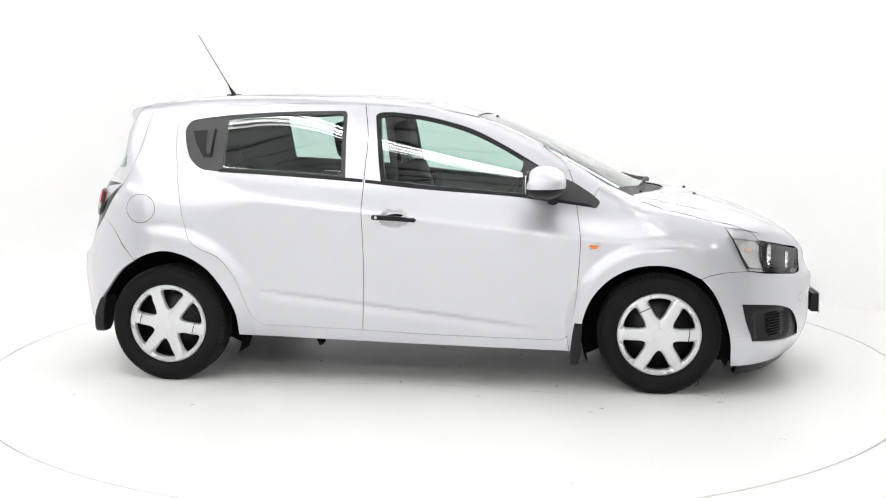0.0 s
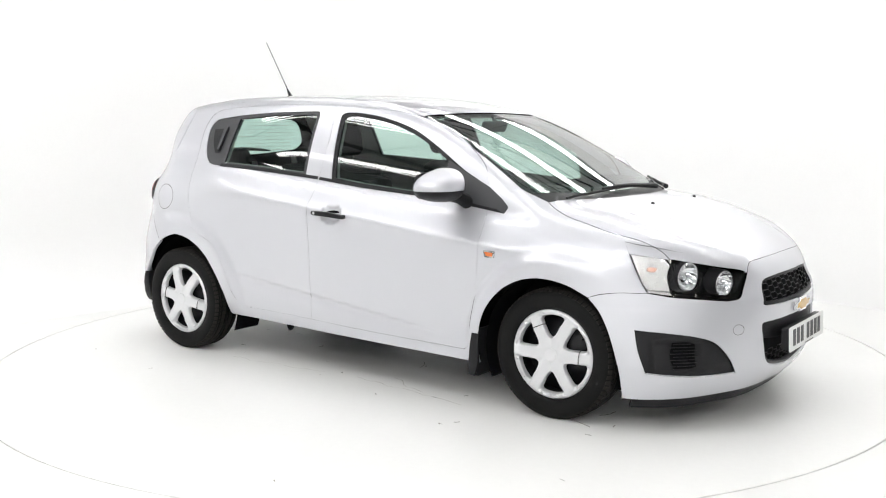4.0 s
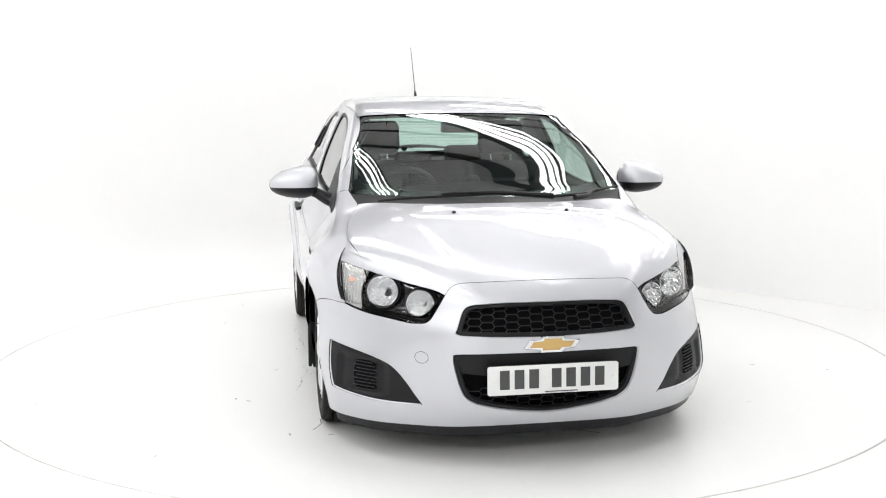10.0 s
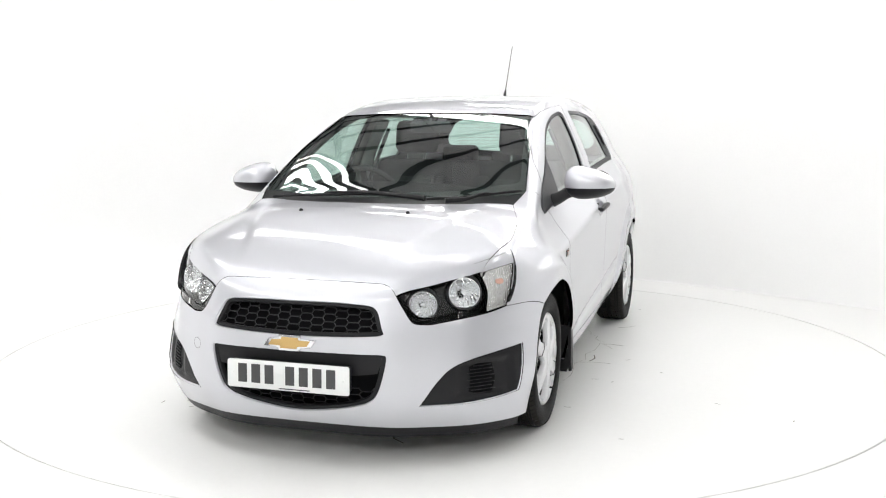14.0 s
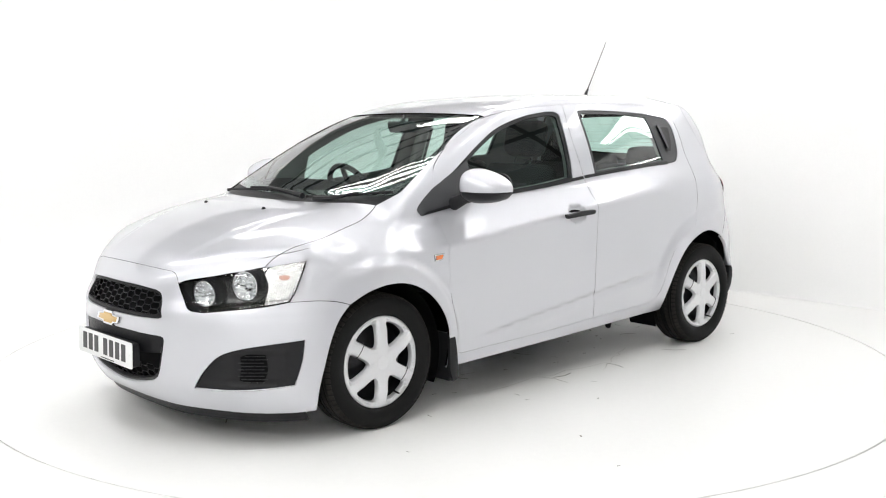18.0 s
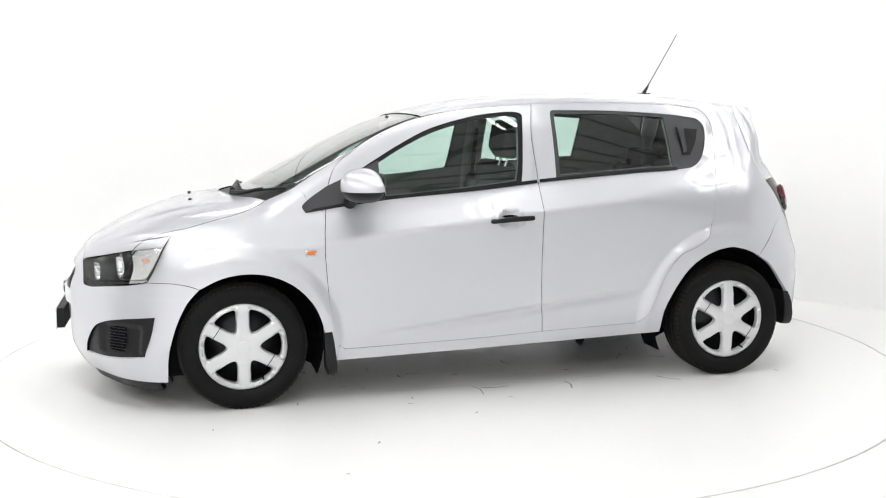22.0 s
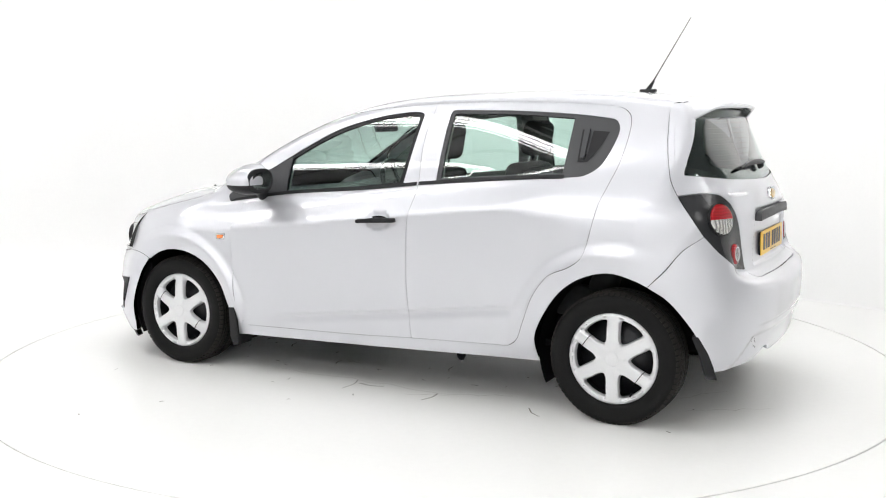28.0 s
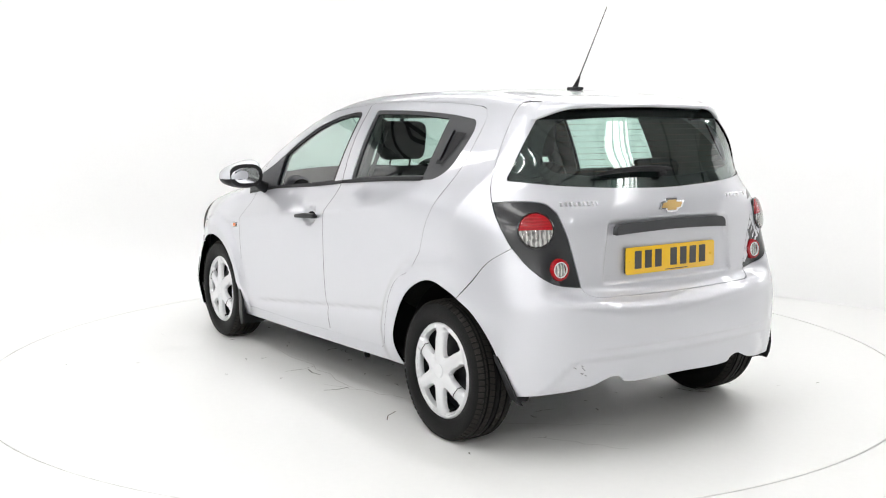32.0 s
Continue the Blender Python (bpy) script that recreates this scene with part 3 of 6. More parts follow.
REAR_TOP = [(-0.326, 1.437), (-0.773, 1.441), (-1.193, 1.422), (-1.282, 1.407), (-1.321, 1.376), (-1.334, 1.329), (-1.320, 1.191), (-1.259, 0.977), (-1.229, 0.840), (-1.196, 0.744), (-1.142, 0.702), (-1.048, 0.660), (-0.969, 0.561), (-0.917, 0.433), (-0.879, 0.345), (-0.826, 0.306), (-0.76, 0.302)]
DIVIDE = [(-0.306, 0.289), (-0.293, 0.563), (-0.297, 0.787), (-0.307, 1.028), (-0.299, 1.276), (-0.326, 1.437)]
DOOR_FRONT = [(0.700, 0.262), (0.729, 0.283), (0.765, 0.429), (0.785, 0.625), (0.791, 0.777), (0.775, 0.90)]
FRONT_WINDOW = [[(0.868, 0.920), (0.503, 0.969), (-0.000, 1.009), (-0.218, 1.032)], [(-0.218, 1.032), (-0.231, 1.110), (-0.262, 1.345)], [(-0.262, 1.345), (-0.265, 1.38), (-0.24, 1.393), (-0.173, 1.395)], [(-0.173, 1.395), (-0.002, 1.372), (0.227, 1.311), (0.397, 1.230), (0.510, 1.166), (0.622, 1.102), (0.765, 1.040)], [(0.765, 1.040), (0.862, 0.972), (0.885, 0.945), (0.868, 0.920)]]
REAR_WINDOW = [[(-0.403, 1.050), (-0.614, 1.066), (-0.890, 1.085), (-1.082, 1.094)], [(-1.082, 1.094), (-1.165, 1.105), (-1.230, 1.150), (-1.275, 1.246), (-1.286, 1.315), (-1.262, 1.353), (-1.20, 1.366)], [(-1.20, 1.366), (-1.076, 1.380), (-0.769, 1.398), (-0.45, 1.403)], [(-0.45, 1.403), (-0.425, 1.40), (-0.415, 1.38)], [(-0.415, 1.38), (-0.403, 1.05)]]
DOOR_HOLE = [[(0.735, 0.938), (0.503, 0.969), (-0.000, 1.009), (-0.218, 1.032)], *FRONT_WINDOW[1:3], [(-0.173, 1.395), (-0.002, 1.372), (0.227, 1.311), (0.397, 1.230), (0.510, 1.166), (0.622, 1.102), (0.69, 1.072)], [(0.69, 1.072), (0.735, 0.938)]]
SAIL = [[(0.868, 0.918), (0.72, 0.938), (0.50, 0.967)], [(0.50, 0.967), (0.50, 1.160)], [(0.50, 1.160), (0.622, 1.100), (0.72, 1.058), (0.765, 1.038)], [(0.765, 1.038), (0.862, 0.972), (0.885, 0.945), (0.868, 0.918)]]
LAMP = [[(21.2, 0.683), (31.5, 0.724), (41.0, 0.753), (46.0, 0.767), (50.6, 0.777)], [(50.6, 0.777), (49.6, 0.72), (48.3, 0.66), (46.8, 0.612)], [(46.8, 0.612), (42.0, 0.597), (34.3, 0.583), (28.0, 0.570)], [(28.0, 0.570), (24.6, 0.580), (22.8, 0.628), (21.2, 0.683)]]
HOOD_SEAM = convert("nose", [(41.0, 0.753)], "top") + [(1.55, 0.705), (1.42, 0.722), (1.28, 0.708), (1.18, 0.690), (1.09, 0.655), (1.05, 0.637)]
HOOD_BACK = [(1.05, 0.637), (1.10, 0.53), (1.17, 0.39), (1.225, 0.2), (1.245, 0.0)]
HOOD_LEAD = [(0.0, 0.735), (14.0, 0.731), (19.0, 0.725), (20.4, 0.709), (21.2, 0.683)]
SCREEN = [[(0.268, 0.0), (0.266, 0.2), (0.264, 0.4), (0.255, 0.545)], [(0.255, 0.545), (0.40, 0.572), (0.54, 0.600), (0.68, 0.624), (0.80, 0.645), (0.925, 0.668)], [(0.925, 0.668), (0.950, 0.665), (0.995, 0.60), (1.085, 0.38), (1.125, 0.2), (1.14, 0.0)]]
TAIL_LAMP = [[(47.1, 1.028), (43.2, 1.034), (39.4, 1.035), (35.1, 1.025), (32.6, 0.99)], [(32.6, 0.99), (31.4, 0.94), (30.2, 0.885), (27.1, 0.69)], [(27.1, 0.69), (32.8, 0.709), (38.1, 0.774), (42.2, 0.855), (44.7, 0.931), (47.1, 1.028)]]
HATCH_SIDE = [(47.1, 1.028), (47.7, 1.072), (47.8, 1.117), (46.3, 1.25), (45.1, 1.31), (43.2, 1.385), (42.0, 1.412), (40.6, 1.428)]
FENDER_SEAM = [(46.8, 0.612), (50.0, 0.6125)] + convert("side", [(1.50, 0.612), (1.42, 0.600), (1.375, 0.585)], "nose")
BUMPER_SEAM = [(42.2, 0.855)] + convert("side", [(-1.632, 0.795), (-1.570, 0.711), (-1.500, 0.638)], "tail")
DITCH = [(-1.545, 0.497), (-1.44, 0.503), (-1.0, 0.525), (-0.5, 0.53), (-0.1, 0.527), (0.255, 0.545)]

DITCH, HOOD_SEAM, SCREEN[1] = dense("top", DITCH), dense("top", HOOD_SEAM), dense("top", SCREEN[1])
HATCH_SIDE, BUMPER_SEAM, FENDER_SEAM = dense("tail", HATCH_SIDE), dense("tail", BUMPER_SEAM), dense("nose", FENDER_SEAM)


def both(pts):
    """An outline that runs from the middle plane outwards, closed by its mirror image."""
    return [(a, -b) for a, b in pts[::-1] if abs(b) > 1e-6] + list(pts)


def both_round(pts):
    return [(-a, b) for a, b in pts[::-1] if abs(a) > 1e-6] + list(pts)


def handle_cup(p):
    """The finger hollow behind the door handle."""
    d = ((p[:, 0] + 0.135) / 0.075) ** 2 + ((p[:, 2] - 0.868) / 0.050) ** 2
    a = np.clip((1 - d) / 0.55, 0, 1)
    return -0.020 * a * a * (3 - 2 * a)


# doors, fenders and side frames, left then right
for mir in (False, True):
    lip = lambda name, *a, **k: panel(name, *a, mirror=mir, **k)
    fd = lip("front_door", "side", [DOOR_FRONT, DOOR_TOP, DIVIDE[::-1], [DIVIDE[0], (0.002, 0.276), (0.700, 0.262)]], PAINT, car, [DOOR_HOLE], label="silver front door", lift=handle_cup, step=0.014)
    rd = lip("rear_door", "side", [DIVIDE, REAR_TOP, [(-0.76, 0.302), (-0.306, 0.289)]], PAINT, car, [REAR_WINDOW], label="silver rear door", step=0.014)
    lamp_side = convert("nose", LAMP[1], "side")
    seam_side = convert("nose", FENDER_SEAM, "side")
    hood_side = convert("top", HOOD_SEAM, "side")
    lamp_top = convert("nose", LAMP[0][2:], "side")
    arch = [p for p in ARCH_F if p[0] <= 1.376]
    screen_side = convert("top", SCREEN[1], "side")
    lip("fender", "side", [arch, [(0.79, 0.205), (0.742, 0.208)], [(0.742, 0.208), (0.729, 0.283)], DOOR_FRONT[1:], [(0.775, 0.90), (0.80, 0.935), (0.85, 0.965), (0.88, 1.015), screen_side[-1]], [screen_side[-1], hood_side[-1]], hood_side[::-1], [hood_side[0], lamp_top[0]], lamp_top, lamp_side, seam_side], PAINT, car, label="silver front wing", step=0.014, gap=0.0012)
    hatch_side = convert("tail", HATCH_SIDE, "side")
    bump_side = convert("tail", BUMPER_SEAM, "side")
    lamp_edge = convert("tail", [(42.2, 0.855), (44.7, 0.931), (47.1, 1.028)], "side")
    ditch_side = convert("top", DITCH, "side")
    rear_arch = ARCH_R[:8]
    lip("side_frame", "side", [[(0.775, 0.90), (0.80, 0.935), (0.85, 0.965), (0.88, 1.015), screen_side[-1]], screen_side[::-1], ditch_side[::-1], [ditch_side[0], hatch_side[-1]], hatch_side[::-1], lamp_edge[::-1], bump_side, rear_arch[::-1], [(-0.973, 0.242), (0.003, 0.221), (0.742, 0.208)], [(0.742, 0.208), (0.729, 0.283)], [(0.729, 0.283), (0.700, 0.262)], [(0.700, 0.262), (0.002, 0.276), (-0.306, 0.289), (-0.76, 0.302)], REAR_TOP[::-1], DOOR_TOP[::-1]], PAINT, car, label="silver body side with rocker and rear wing", step=0.016, gap=0.0012)
    # window trims and panes
    glass_f = [[(0.50, 0.985), (0.2, 1.010), (-0.0, 1.027), (-0.195, 1.05)], [(-0.195, 1.05), (-0.21, 1.12), (-0.236, 1.33)], [(-0.236, 1.33), (-0.24, 1.362), (-0.22, 1.373), (-0.173, 1.376)], [(-0.173, 1.376), (-0.002, 1.354), (0.215, 1.294), (0.39, 1.212), (0.50, 1.148)], [(0.50, 1.148), (0.50, 0.985)]]
    glass_r = [[(-0.428, 1.073), (-0.614, 1.086), (-0.890, 1.104), (-1.055, 1.112)], [(-1.055, 1.112), (-1.06, 1.25), (-1.06, 1.362)], [(-1.06, 1.362), (-0.769, 1.380), (-0.46, 1.384)], [(-0.46, 1.384), (-0.442, 1.38), (-0.436, 1.365)], [(-0.436, 1.365), (-0.428, 1.073)]]
    lip("window_trim", "side", DOOR_HOLE, BLACK, fd, [glass_f], inset=0.004, gap=0.0, label="black window surround with sail panel")
    lip("pane", "side", glass_f, GLASS, fd, inset=0.009, gap=-0.003, depth=0, label="green-tinted side glass")
    lip("window_trim", "side", REAR_WINDOW, GREY, rd, [glass_r], inset=0.004, gap=0.0, label="black window surround with hidden handle")
    lip("pane", "side", glass_r, GLASS, rd, inset=0.009, gap=-0.003, depth=0, label="green-tinted side glass")
    lip("belt_strip", "side", [[(0.868, 0.918), (0.503, 0.967), (-0.000, 1.007), (-0.30, 1.038)], [(-0.30, 1.038), (-0.30, 1.055)], [(-0.30, 1.055), (-0.0, 1.024), (0.503, 0.984), (0.83, 0.937)]], BLACK, fd, inset=-0.006, gap=0.001)
    lip("belt_strip", "side", [[(-0.312, 1.04), (-0.614, 1.064), (-0.890, 1.083), (-1.07, 1.092)], [(-1.07, 1.092), (-1.07, 1.108)], [(-1.07, 1.108), (-0.890, 1.100), (-0.614, 1.082), (-0.312, 1.057)]], BLACK, rd, inset=-0.006, gap=0.001)
    lip("sail_panel", "side", SAIL, GREY, fd, inset=-0.003, gap=0.0, depth=0.008, label="black mirror sail panel")
    # hidden rear handle recess: its shade is a flat black sheet on the trim
    lip("handle_recess_shade", "side", [[(-1.118, 1.165), (-1.165, 1.165)], [(-1.165, 1.165), (-1.215, 1.235), (-1.243, 1.300)], [(-1.243, 1.300), (-1.165, 1.305)], [(-1.165, 1.305), (-1.158, 1.20)], [(-1.158, 1.20), (-1.145, 1.20), (-1.143, 1.31)], [(-1.143, 1.31), (-1.112, 1.31)]], BLACK, rd, inset=-0.0008, gap=0.0, depth=0.0)
    lip("rear_handle", "side", [[(-1.148, 1.185), (-1.128, 1.185)], [(-1.128, 1.185), (-1.124, 1.315)], [(-1.124, 1.315), (-1.150, 1.315)]], GREY, rd, inset=-0.010, gap=0.0, depth=0.012)
    lip("cabin_trim", "side", [[(0.72, 0.25), (0.76, 0.7), (0.80, 0.93)], [(0.80, 0.93), (0.75, 1.02), (0.4, 1.26), (0.0, 1.40)], [(0.0, 1.40), (-0.4, 1.425), (-1.3, 1.41)], [(-1.3, 1.41), (-1.50, 1.25), (-1.60, 0.9)], [(-1.60, 0.9), (-1.60, 0.70), (-0.95, 0.68), (-0.9, 0.25)]], TRIM, car, [glass_f, glass_r], inset=0.035, gap=0, depth=0.0, step=0.05, label="grey inner trim")
    lip("headlamp_lens", "nose", LAMP, LENS, car, inset=0.003, gap=0.002, depth=0.0, label="clear headlamp cover")

# hood, screen, roof
lamp_line = convert("nose", [(21.2, 0.683), (26.0, 0.706), (31.5, 0.724), (37.0, 0.741), (41.0, 0.753)], "top")
lead_top = convert("nose", HOOD_LEAD, "top")
mirror_y = lambda seg: [(a, -b) for a, b in seg[::-1]]
full_lead, full_back = both(lead_top), both(HOOD_BACK[::-1])[::-1]
hood_outline = [full_lead, lamp_line, HOOD_SEAM, full_back, mirror_y(HOOD_SEAM), mirror_y(lamp_line)]


panel("hood", "top", hood_outline, PAINT, car, label="silver bonnet", step=0.018, gap=0.0007)
screen_outline = [both(SCREEN[0]), SCREEN[1], both(SCREEN[2][::-1])[::-1], mirror_y(SCREEN[1])]
frit = [[(0.305, 0.0), (0.303, 0.2), (0.30, 0.4), (0.295, 0.515)], [(0.295, 0.515), (0.54, 0.566), (0.68, 0.590), (0.86, 0.625)], [(0.86, 0.625), (0.89, 0.61), (0.93, 0.55), (1.02, 0.38), (1.065, 0.2), (1.08, 0.0)]]
frit_outline = [both(frit[0]), frit[1], both(frit[2][::-1])[::-1], mirror_y(frit[1])]
panel("windscreen_border", "top", screen_outline, GLOSS_BLACK, car, [frit_outline], inset=0.010, gap=0.003, depth=0.0)
panel("windscreen", "top", screen_outline, GLASS, car, inset=0.004, gap=0.003, depth=0.0, label="tinted windscreen")
panel("cowl", "top", [full_back, [(1.05, -0.637), (0.925, -0.668)], both(SCREEN[2][::-1]), [(0.925, 0.668), (1.05, 0.637)]], BLACK, car, inset=0.008, gap=-0.008, depth=0.0, label="black plastic scuttle")
panel("roof", "top", [both(SCREEN[0]), DITCH[::-1], [(-1.545, 0.497), (-1.575, 0.3), (-1.58, 0.0), (-1.575, -0.3), (-1.545, -0.497)], mirror_y(DITCH[::-1])], PAINT, car, label="silver roof", step=0.03, gap=-0.0025)
panel("headliner", "top", [[(0.2, -0.5), (0.26, 0.0), (0.2, 0.5)], [(0.2, 0.5), (-0.5, 0.56), (-1.5, 0.54)], [(-1.5, 0.54), (-1.5, -0.54)], [(-1.5, -0.54), (-0.5, -0.56), (0.2, -0.5)]], LINER, car, inset=0.035, depth=0.0, step=0.06, label="pale grey headliner")

# front bumper with its openings
GRILLE = [both_round([(0.0, 0.661), (10.0, 0.659), (15.0, 0.653)]), [(15.0, 0.653), (16.6, 0.645), (17.4, 0.63), (18.5, 0.56)], [(18.5, 0.56), (18.7, 0.545), (17.6, 0.538)], both_round([(0.0, 0.530), (9.0, 0.532), (17.6, 0.538)])[::-1], [(-17.6, 0.538), (-18.7, 0.545), (-18.5, 0.56)], [(-18.5, 0.56), (-17.4, 0.63), (-16.6, 0.645), (-15.0, 0.653)]]
INTAKE = [both_round([(0.0, 0.470), (9.0, 0.470), (17.5, 0.467)]), [(17.5, 0.467), (19.0, 0.462), (19.2, 0.448), (17.6, 0.32), (16.6, 0.287), (14.7, 0.262)], [(14.7, 0.262), (9.5, 0.238), (0.0, 0.218), (-9.5, 0.238), (-14.7, 0.262)], [(-14.7, 0.262), (-16.6, 0.287), (-17.6, 0.32), (-19.2, 0.448), (-19.0, 0.462), (-17.5, 0.467)]]
FOG = [[(25.5, 0.250), (29.0, 0.345), (32.0, 0.398), (36.0, 0.425), (42.0, 0.443), (50.2, 0.458)], [(50.2, 0.458), (49.6, 0.37), (48.0, 0.274)], [(48.0, 0.274), (40.0, 0.258), (33.0, 0.250), (25.5, 0.250)]]
arch_nose = convert("side", [p for p in ARCH_F if p[0] >= 1.374], "nose")
flip = lambda seg: [(-a, b) for a, b in seg[::-1]]
low_edge = both_round([(0.0, 0.165), (15.0, 0.160), (28.0, 0.150), (42.0, 0.146), arch_nose[0]])
bump = [both_round(HOOD_LEAD), LAMP[3][::-1], LAMP[2][::-1], FENDER_SEAM, arch_nose[::-1], low_edge[::-1], flip(arch_nose[::-1]), flip(FENDER_SEAM), flip(LAMP[2][::-1]), flip(LAMP[3][::-1])]
bumper = panel("front_bumper", "nose", bump, PAINT, car, [GRILLE, INTAKE, FOG, [flip(s) for s in FOG[::-1]]], label="silver front bumper", depth=0.02, step=0.018, gap=0.0009)

# strip of the roof frame that runs under the spoiler
panel("roof_frame", "top", [[(-1.40, -0.56), (-1.40, 0.56)], [(-1.40, 0.56), (-1.60, 0.54)], [(-1.60, 0.54), (-1.60, -0.54)], [(-1.60, -0.54), (-1.40, -0.56)]], PAINT, car, inset=0.0025, depth=0.0, step=0.03)

# rear hatch, bumper and lamps
HATCH_LOW = [(27.1, 0.69), (26.4, 0.672), (24.4, 0.657), (17.0, 0.650), (0.0, 0.645)]
REAR_PANE = [both_round([(0.0, 1.072), (14.6, 1.078), (28.9, 1.090), (42.0, 1.110)]), [(42.0, 1.110), (44.0, 1.115), (43.6, 1.14), (39.5, 1.283), (36.5, 1.373)], [(36.5, 1.373), (34.5, 1.39), (31.1, 1.396)], both_round([(0.0, 1.408), (20.0, 1.403), (31.1, 1.396)])[::-1], [(-31.1, 1.396), (-34.5, 1.39), (-36.5, 1.373)], [(-36.5, 1.373), (-39.5, 1.283), (-43.6, 1.14), (-44.0, 1.115), (-42.0, 1.110)]]
hatch_out = [HATCH_SIDE, [(40.6, 1.428), (20.0, 1.434), (0.0, 1.437), (-20.0, 1.434), (-40.6, 1.428)], flip(HATCH_SIDE), flip(TAIL_LAMP[0]), flip(TAIL_LAMP[1]), both_round(HATCH_LOW[::-1]), TAIL_LAMP[1][::-1], TAIL_LAMP[0][::-1]]


def plate_recess(p):
    """The hollow round the rear number plate."""
    y, z = np.abs(p[:, 1]), p[:, 2]
    edge = 0.36 + 0.03 * (0.9 - z) / 0.25
    a = np.clip((edge - y) / 0.022, 0, 1) * np.clip((z - 0.690) / 0.018, 0, 1) * np.clip((0.955 - z) / 0.02, 0, 1)
    return -0.014 * a * a * (3 - 2 * a)


hatch = panel("tailgate", "tail", hatch_out, PAINT, car, [REAR_PANE], label="silver tailgate", lift=plate_recess, step=0.0105)
panel("rear_window", "tail", REAR_PANE, REAR_GLASS, hatch, inset=0.006, gap=0.0, depth=0.0, label="dark rear window")
pane_in = [both_round([(0.0, 1.115), (14.6, 1.12), (28.0, 1.135)]), [(28.0, 1.135), (33.0, 1.15), (35.5, 1.20), (33.0, 1.32), (29.0, 1.352)], both_round([(0.0, 1.366), (20.0, 1.361), (29.0, 1.352)])[::-1], [(-29.0, 1.352), (-33.0, 1.32), (-35.5, 1.20), (-33.0, 1.15), (-28.0, 1.135)]]
panel("rear_window_border", "tail", REAR_PANE, GLOSS_BLACK, hatch, [pane_in], inset=0.012, gap=0.0, depth=0.0)
arch_tail = convert("side", ARCH_R[8:], "tail")
RB_LOW = [(0.0, 0.300), (17.0, 0.302), (17.6, 0.318), (20.0, 0.330), (23.0, 0.312), (25.0, 0.298), (33.8, 0.276), arch_tail[-1]]
panel("rear_bumper", "tail", [both_round(HATCH_LOW[::-1][0:1] + HATCH_LOW[::-1][1:]), TAIL_LAMP[2][:4], BUMPER_SEAM, [BUMPER_SEAM[-1]] + arch_tail, both_round(RB_LOW)[::-1], flip([BUMPER_SEAM[-1]] + arch_tail), flip(BUMPER_SEAM), flip(TAIL_LAMP[2][:4])], PAINT, car, label="silver rear bumper with a scuffed corner", depth=0.02, step=0.012, gap=0.001)
for mir in (False, True):
    panel("tail_lamp", "tail", TAIL_LAMP, LAMP_BLACK, car, mirror=mir, label="black tail lamp housing", depth=0.03)

# black bars that darken the gaps
for mir in (False, True):
    for kind, run in (("side", DOOR_FRONT), ("side", DOOR_TOP), ("side", DIVIDE), ("side", REAR_TOP), ("side", [DIVIDE[0], (0.002, 0.276), (0.700, 0.262)]), ("side", [(-0.76, 0.302), DIVIDE[0]]), ("top", HOOD_SEAM), ("nose", FENDER_SEAM), ("tail", BUMPER_SEAM), ("tail", HATCH_SIDE), ("side", [(0.742, 0.208), (0.729, 0.283)])):
        seam(kind, run, car, mir)
seam("nose", both_round(HOOD_LEAD), car)
seam("tail", both_round(HATCH_LOW[::-1]), car)

# black sheets added behind the skin, standing in for the shade inside
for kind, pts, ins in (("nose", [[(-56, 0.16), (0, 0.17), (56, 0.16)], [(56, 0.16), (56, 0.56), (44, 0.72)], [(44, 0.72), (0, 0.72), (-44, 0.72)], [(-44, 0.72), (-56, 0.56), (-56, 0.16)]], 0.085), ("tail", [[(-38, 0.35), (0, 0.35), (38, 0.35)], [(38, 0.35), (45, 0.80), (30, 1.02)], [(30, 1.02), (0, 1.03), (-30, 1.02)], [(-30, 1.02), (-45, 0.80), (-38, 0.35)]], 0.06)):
    panel("inner_shade_shell", kind, pts, DARK, car, inset=ins, depth=0.0, step=0.08, gap=0)
panel("inner_shade_shell", "top", [[(1.86, -0.36), (1.92, 0.0), (1.86, 0.36)], [(1.86, 0.36), (1.6, 0.60), (1.3, 0.63), (0.95, 0.60)], [(0.95, 0.60), (0.95, -0.60)], [(0.95, -0.60), (1.3, -0.63), (1.6, -0.60), (1.86, -0.36)]], DARK, car, inset=0.03, depth=0.0, step=0.08, gap=0)
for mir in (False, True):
    panel("inner_shade_shell", "side", [[(0.86, 0.62), (1.1, 0.70), (1.35, 0.69), (1.48, 0.63)], [(1.48, 0.63), (1.55, 0.73), (1.5, 0.78), (1.0, 0.90), (0.85, 0.92)], [(0.85, 0.92), (0.86, 0.62)]], DARK, car, inset=0.02, depth=0.0, step=0.06, gap=0, mirror=mir)
    panel("inner_shade_shell", "side", [[(0.74, 0.24), (-0.92, 0.27)], [(-0.92, 0.27), (-0.96, 0.60), (-1.2, 0.75), (-1.6, 0.68), (-1.66, 0.9), (-1.5, 1.1)], [(-1.5, 1.1), (-1.25, 1.05), (0.85, 0.90)], [(0.85, 0.90), (0.80, 0.60), (0.74, 0.24)]], DARK, car, inset=0.02, depth=0.0, step=0.08, gap=0, mirror=mir)

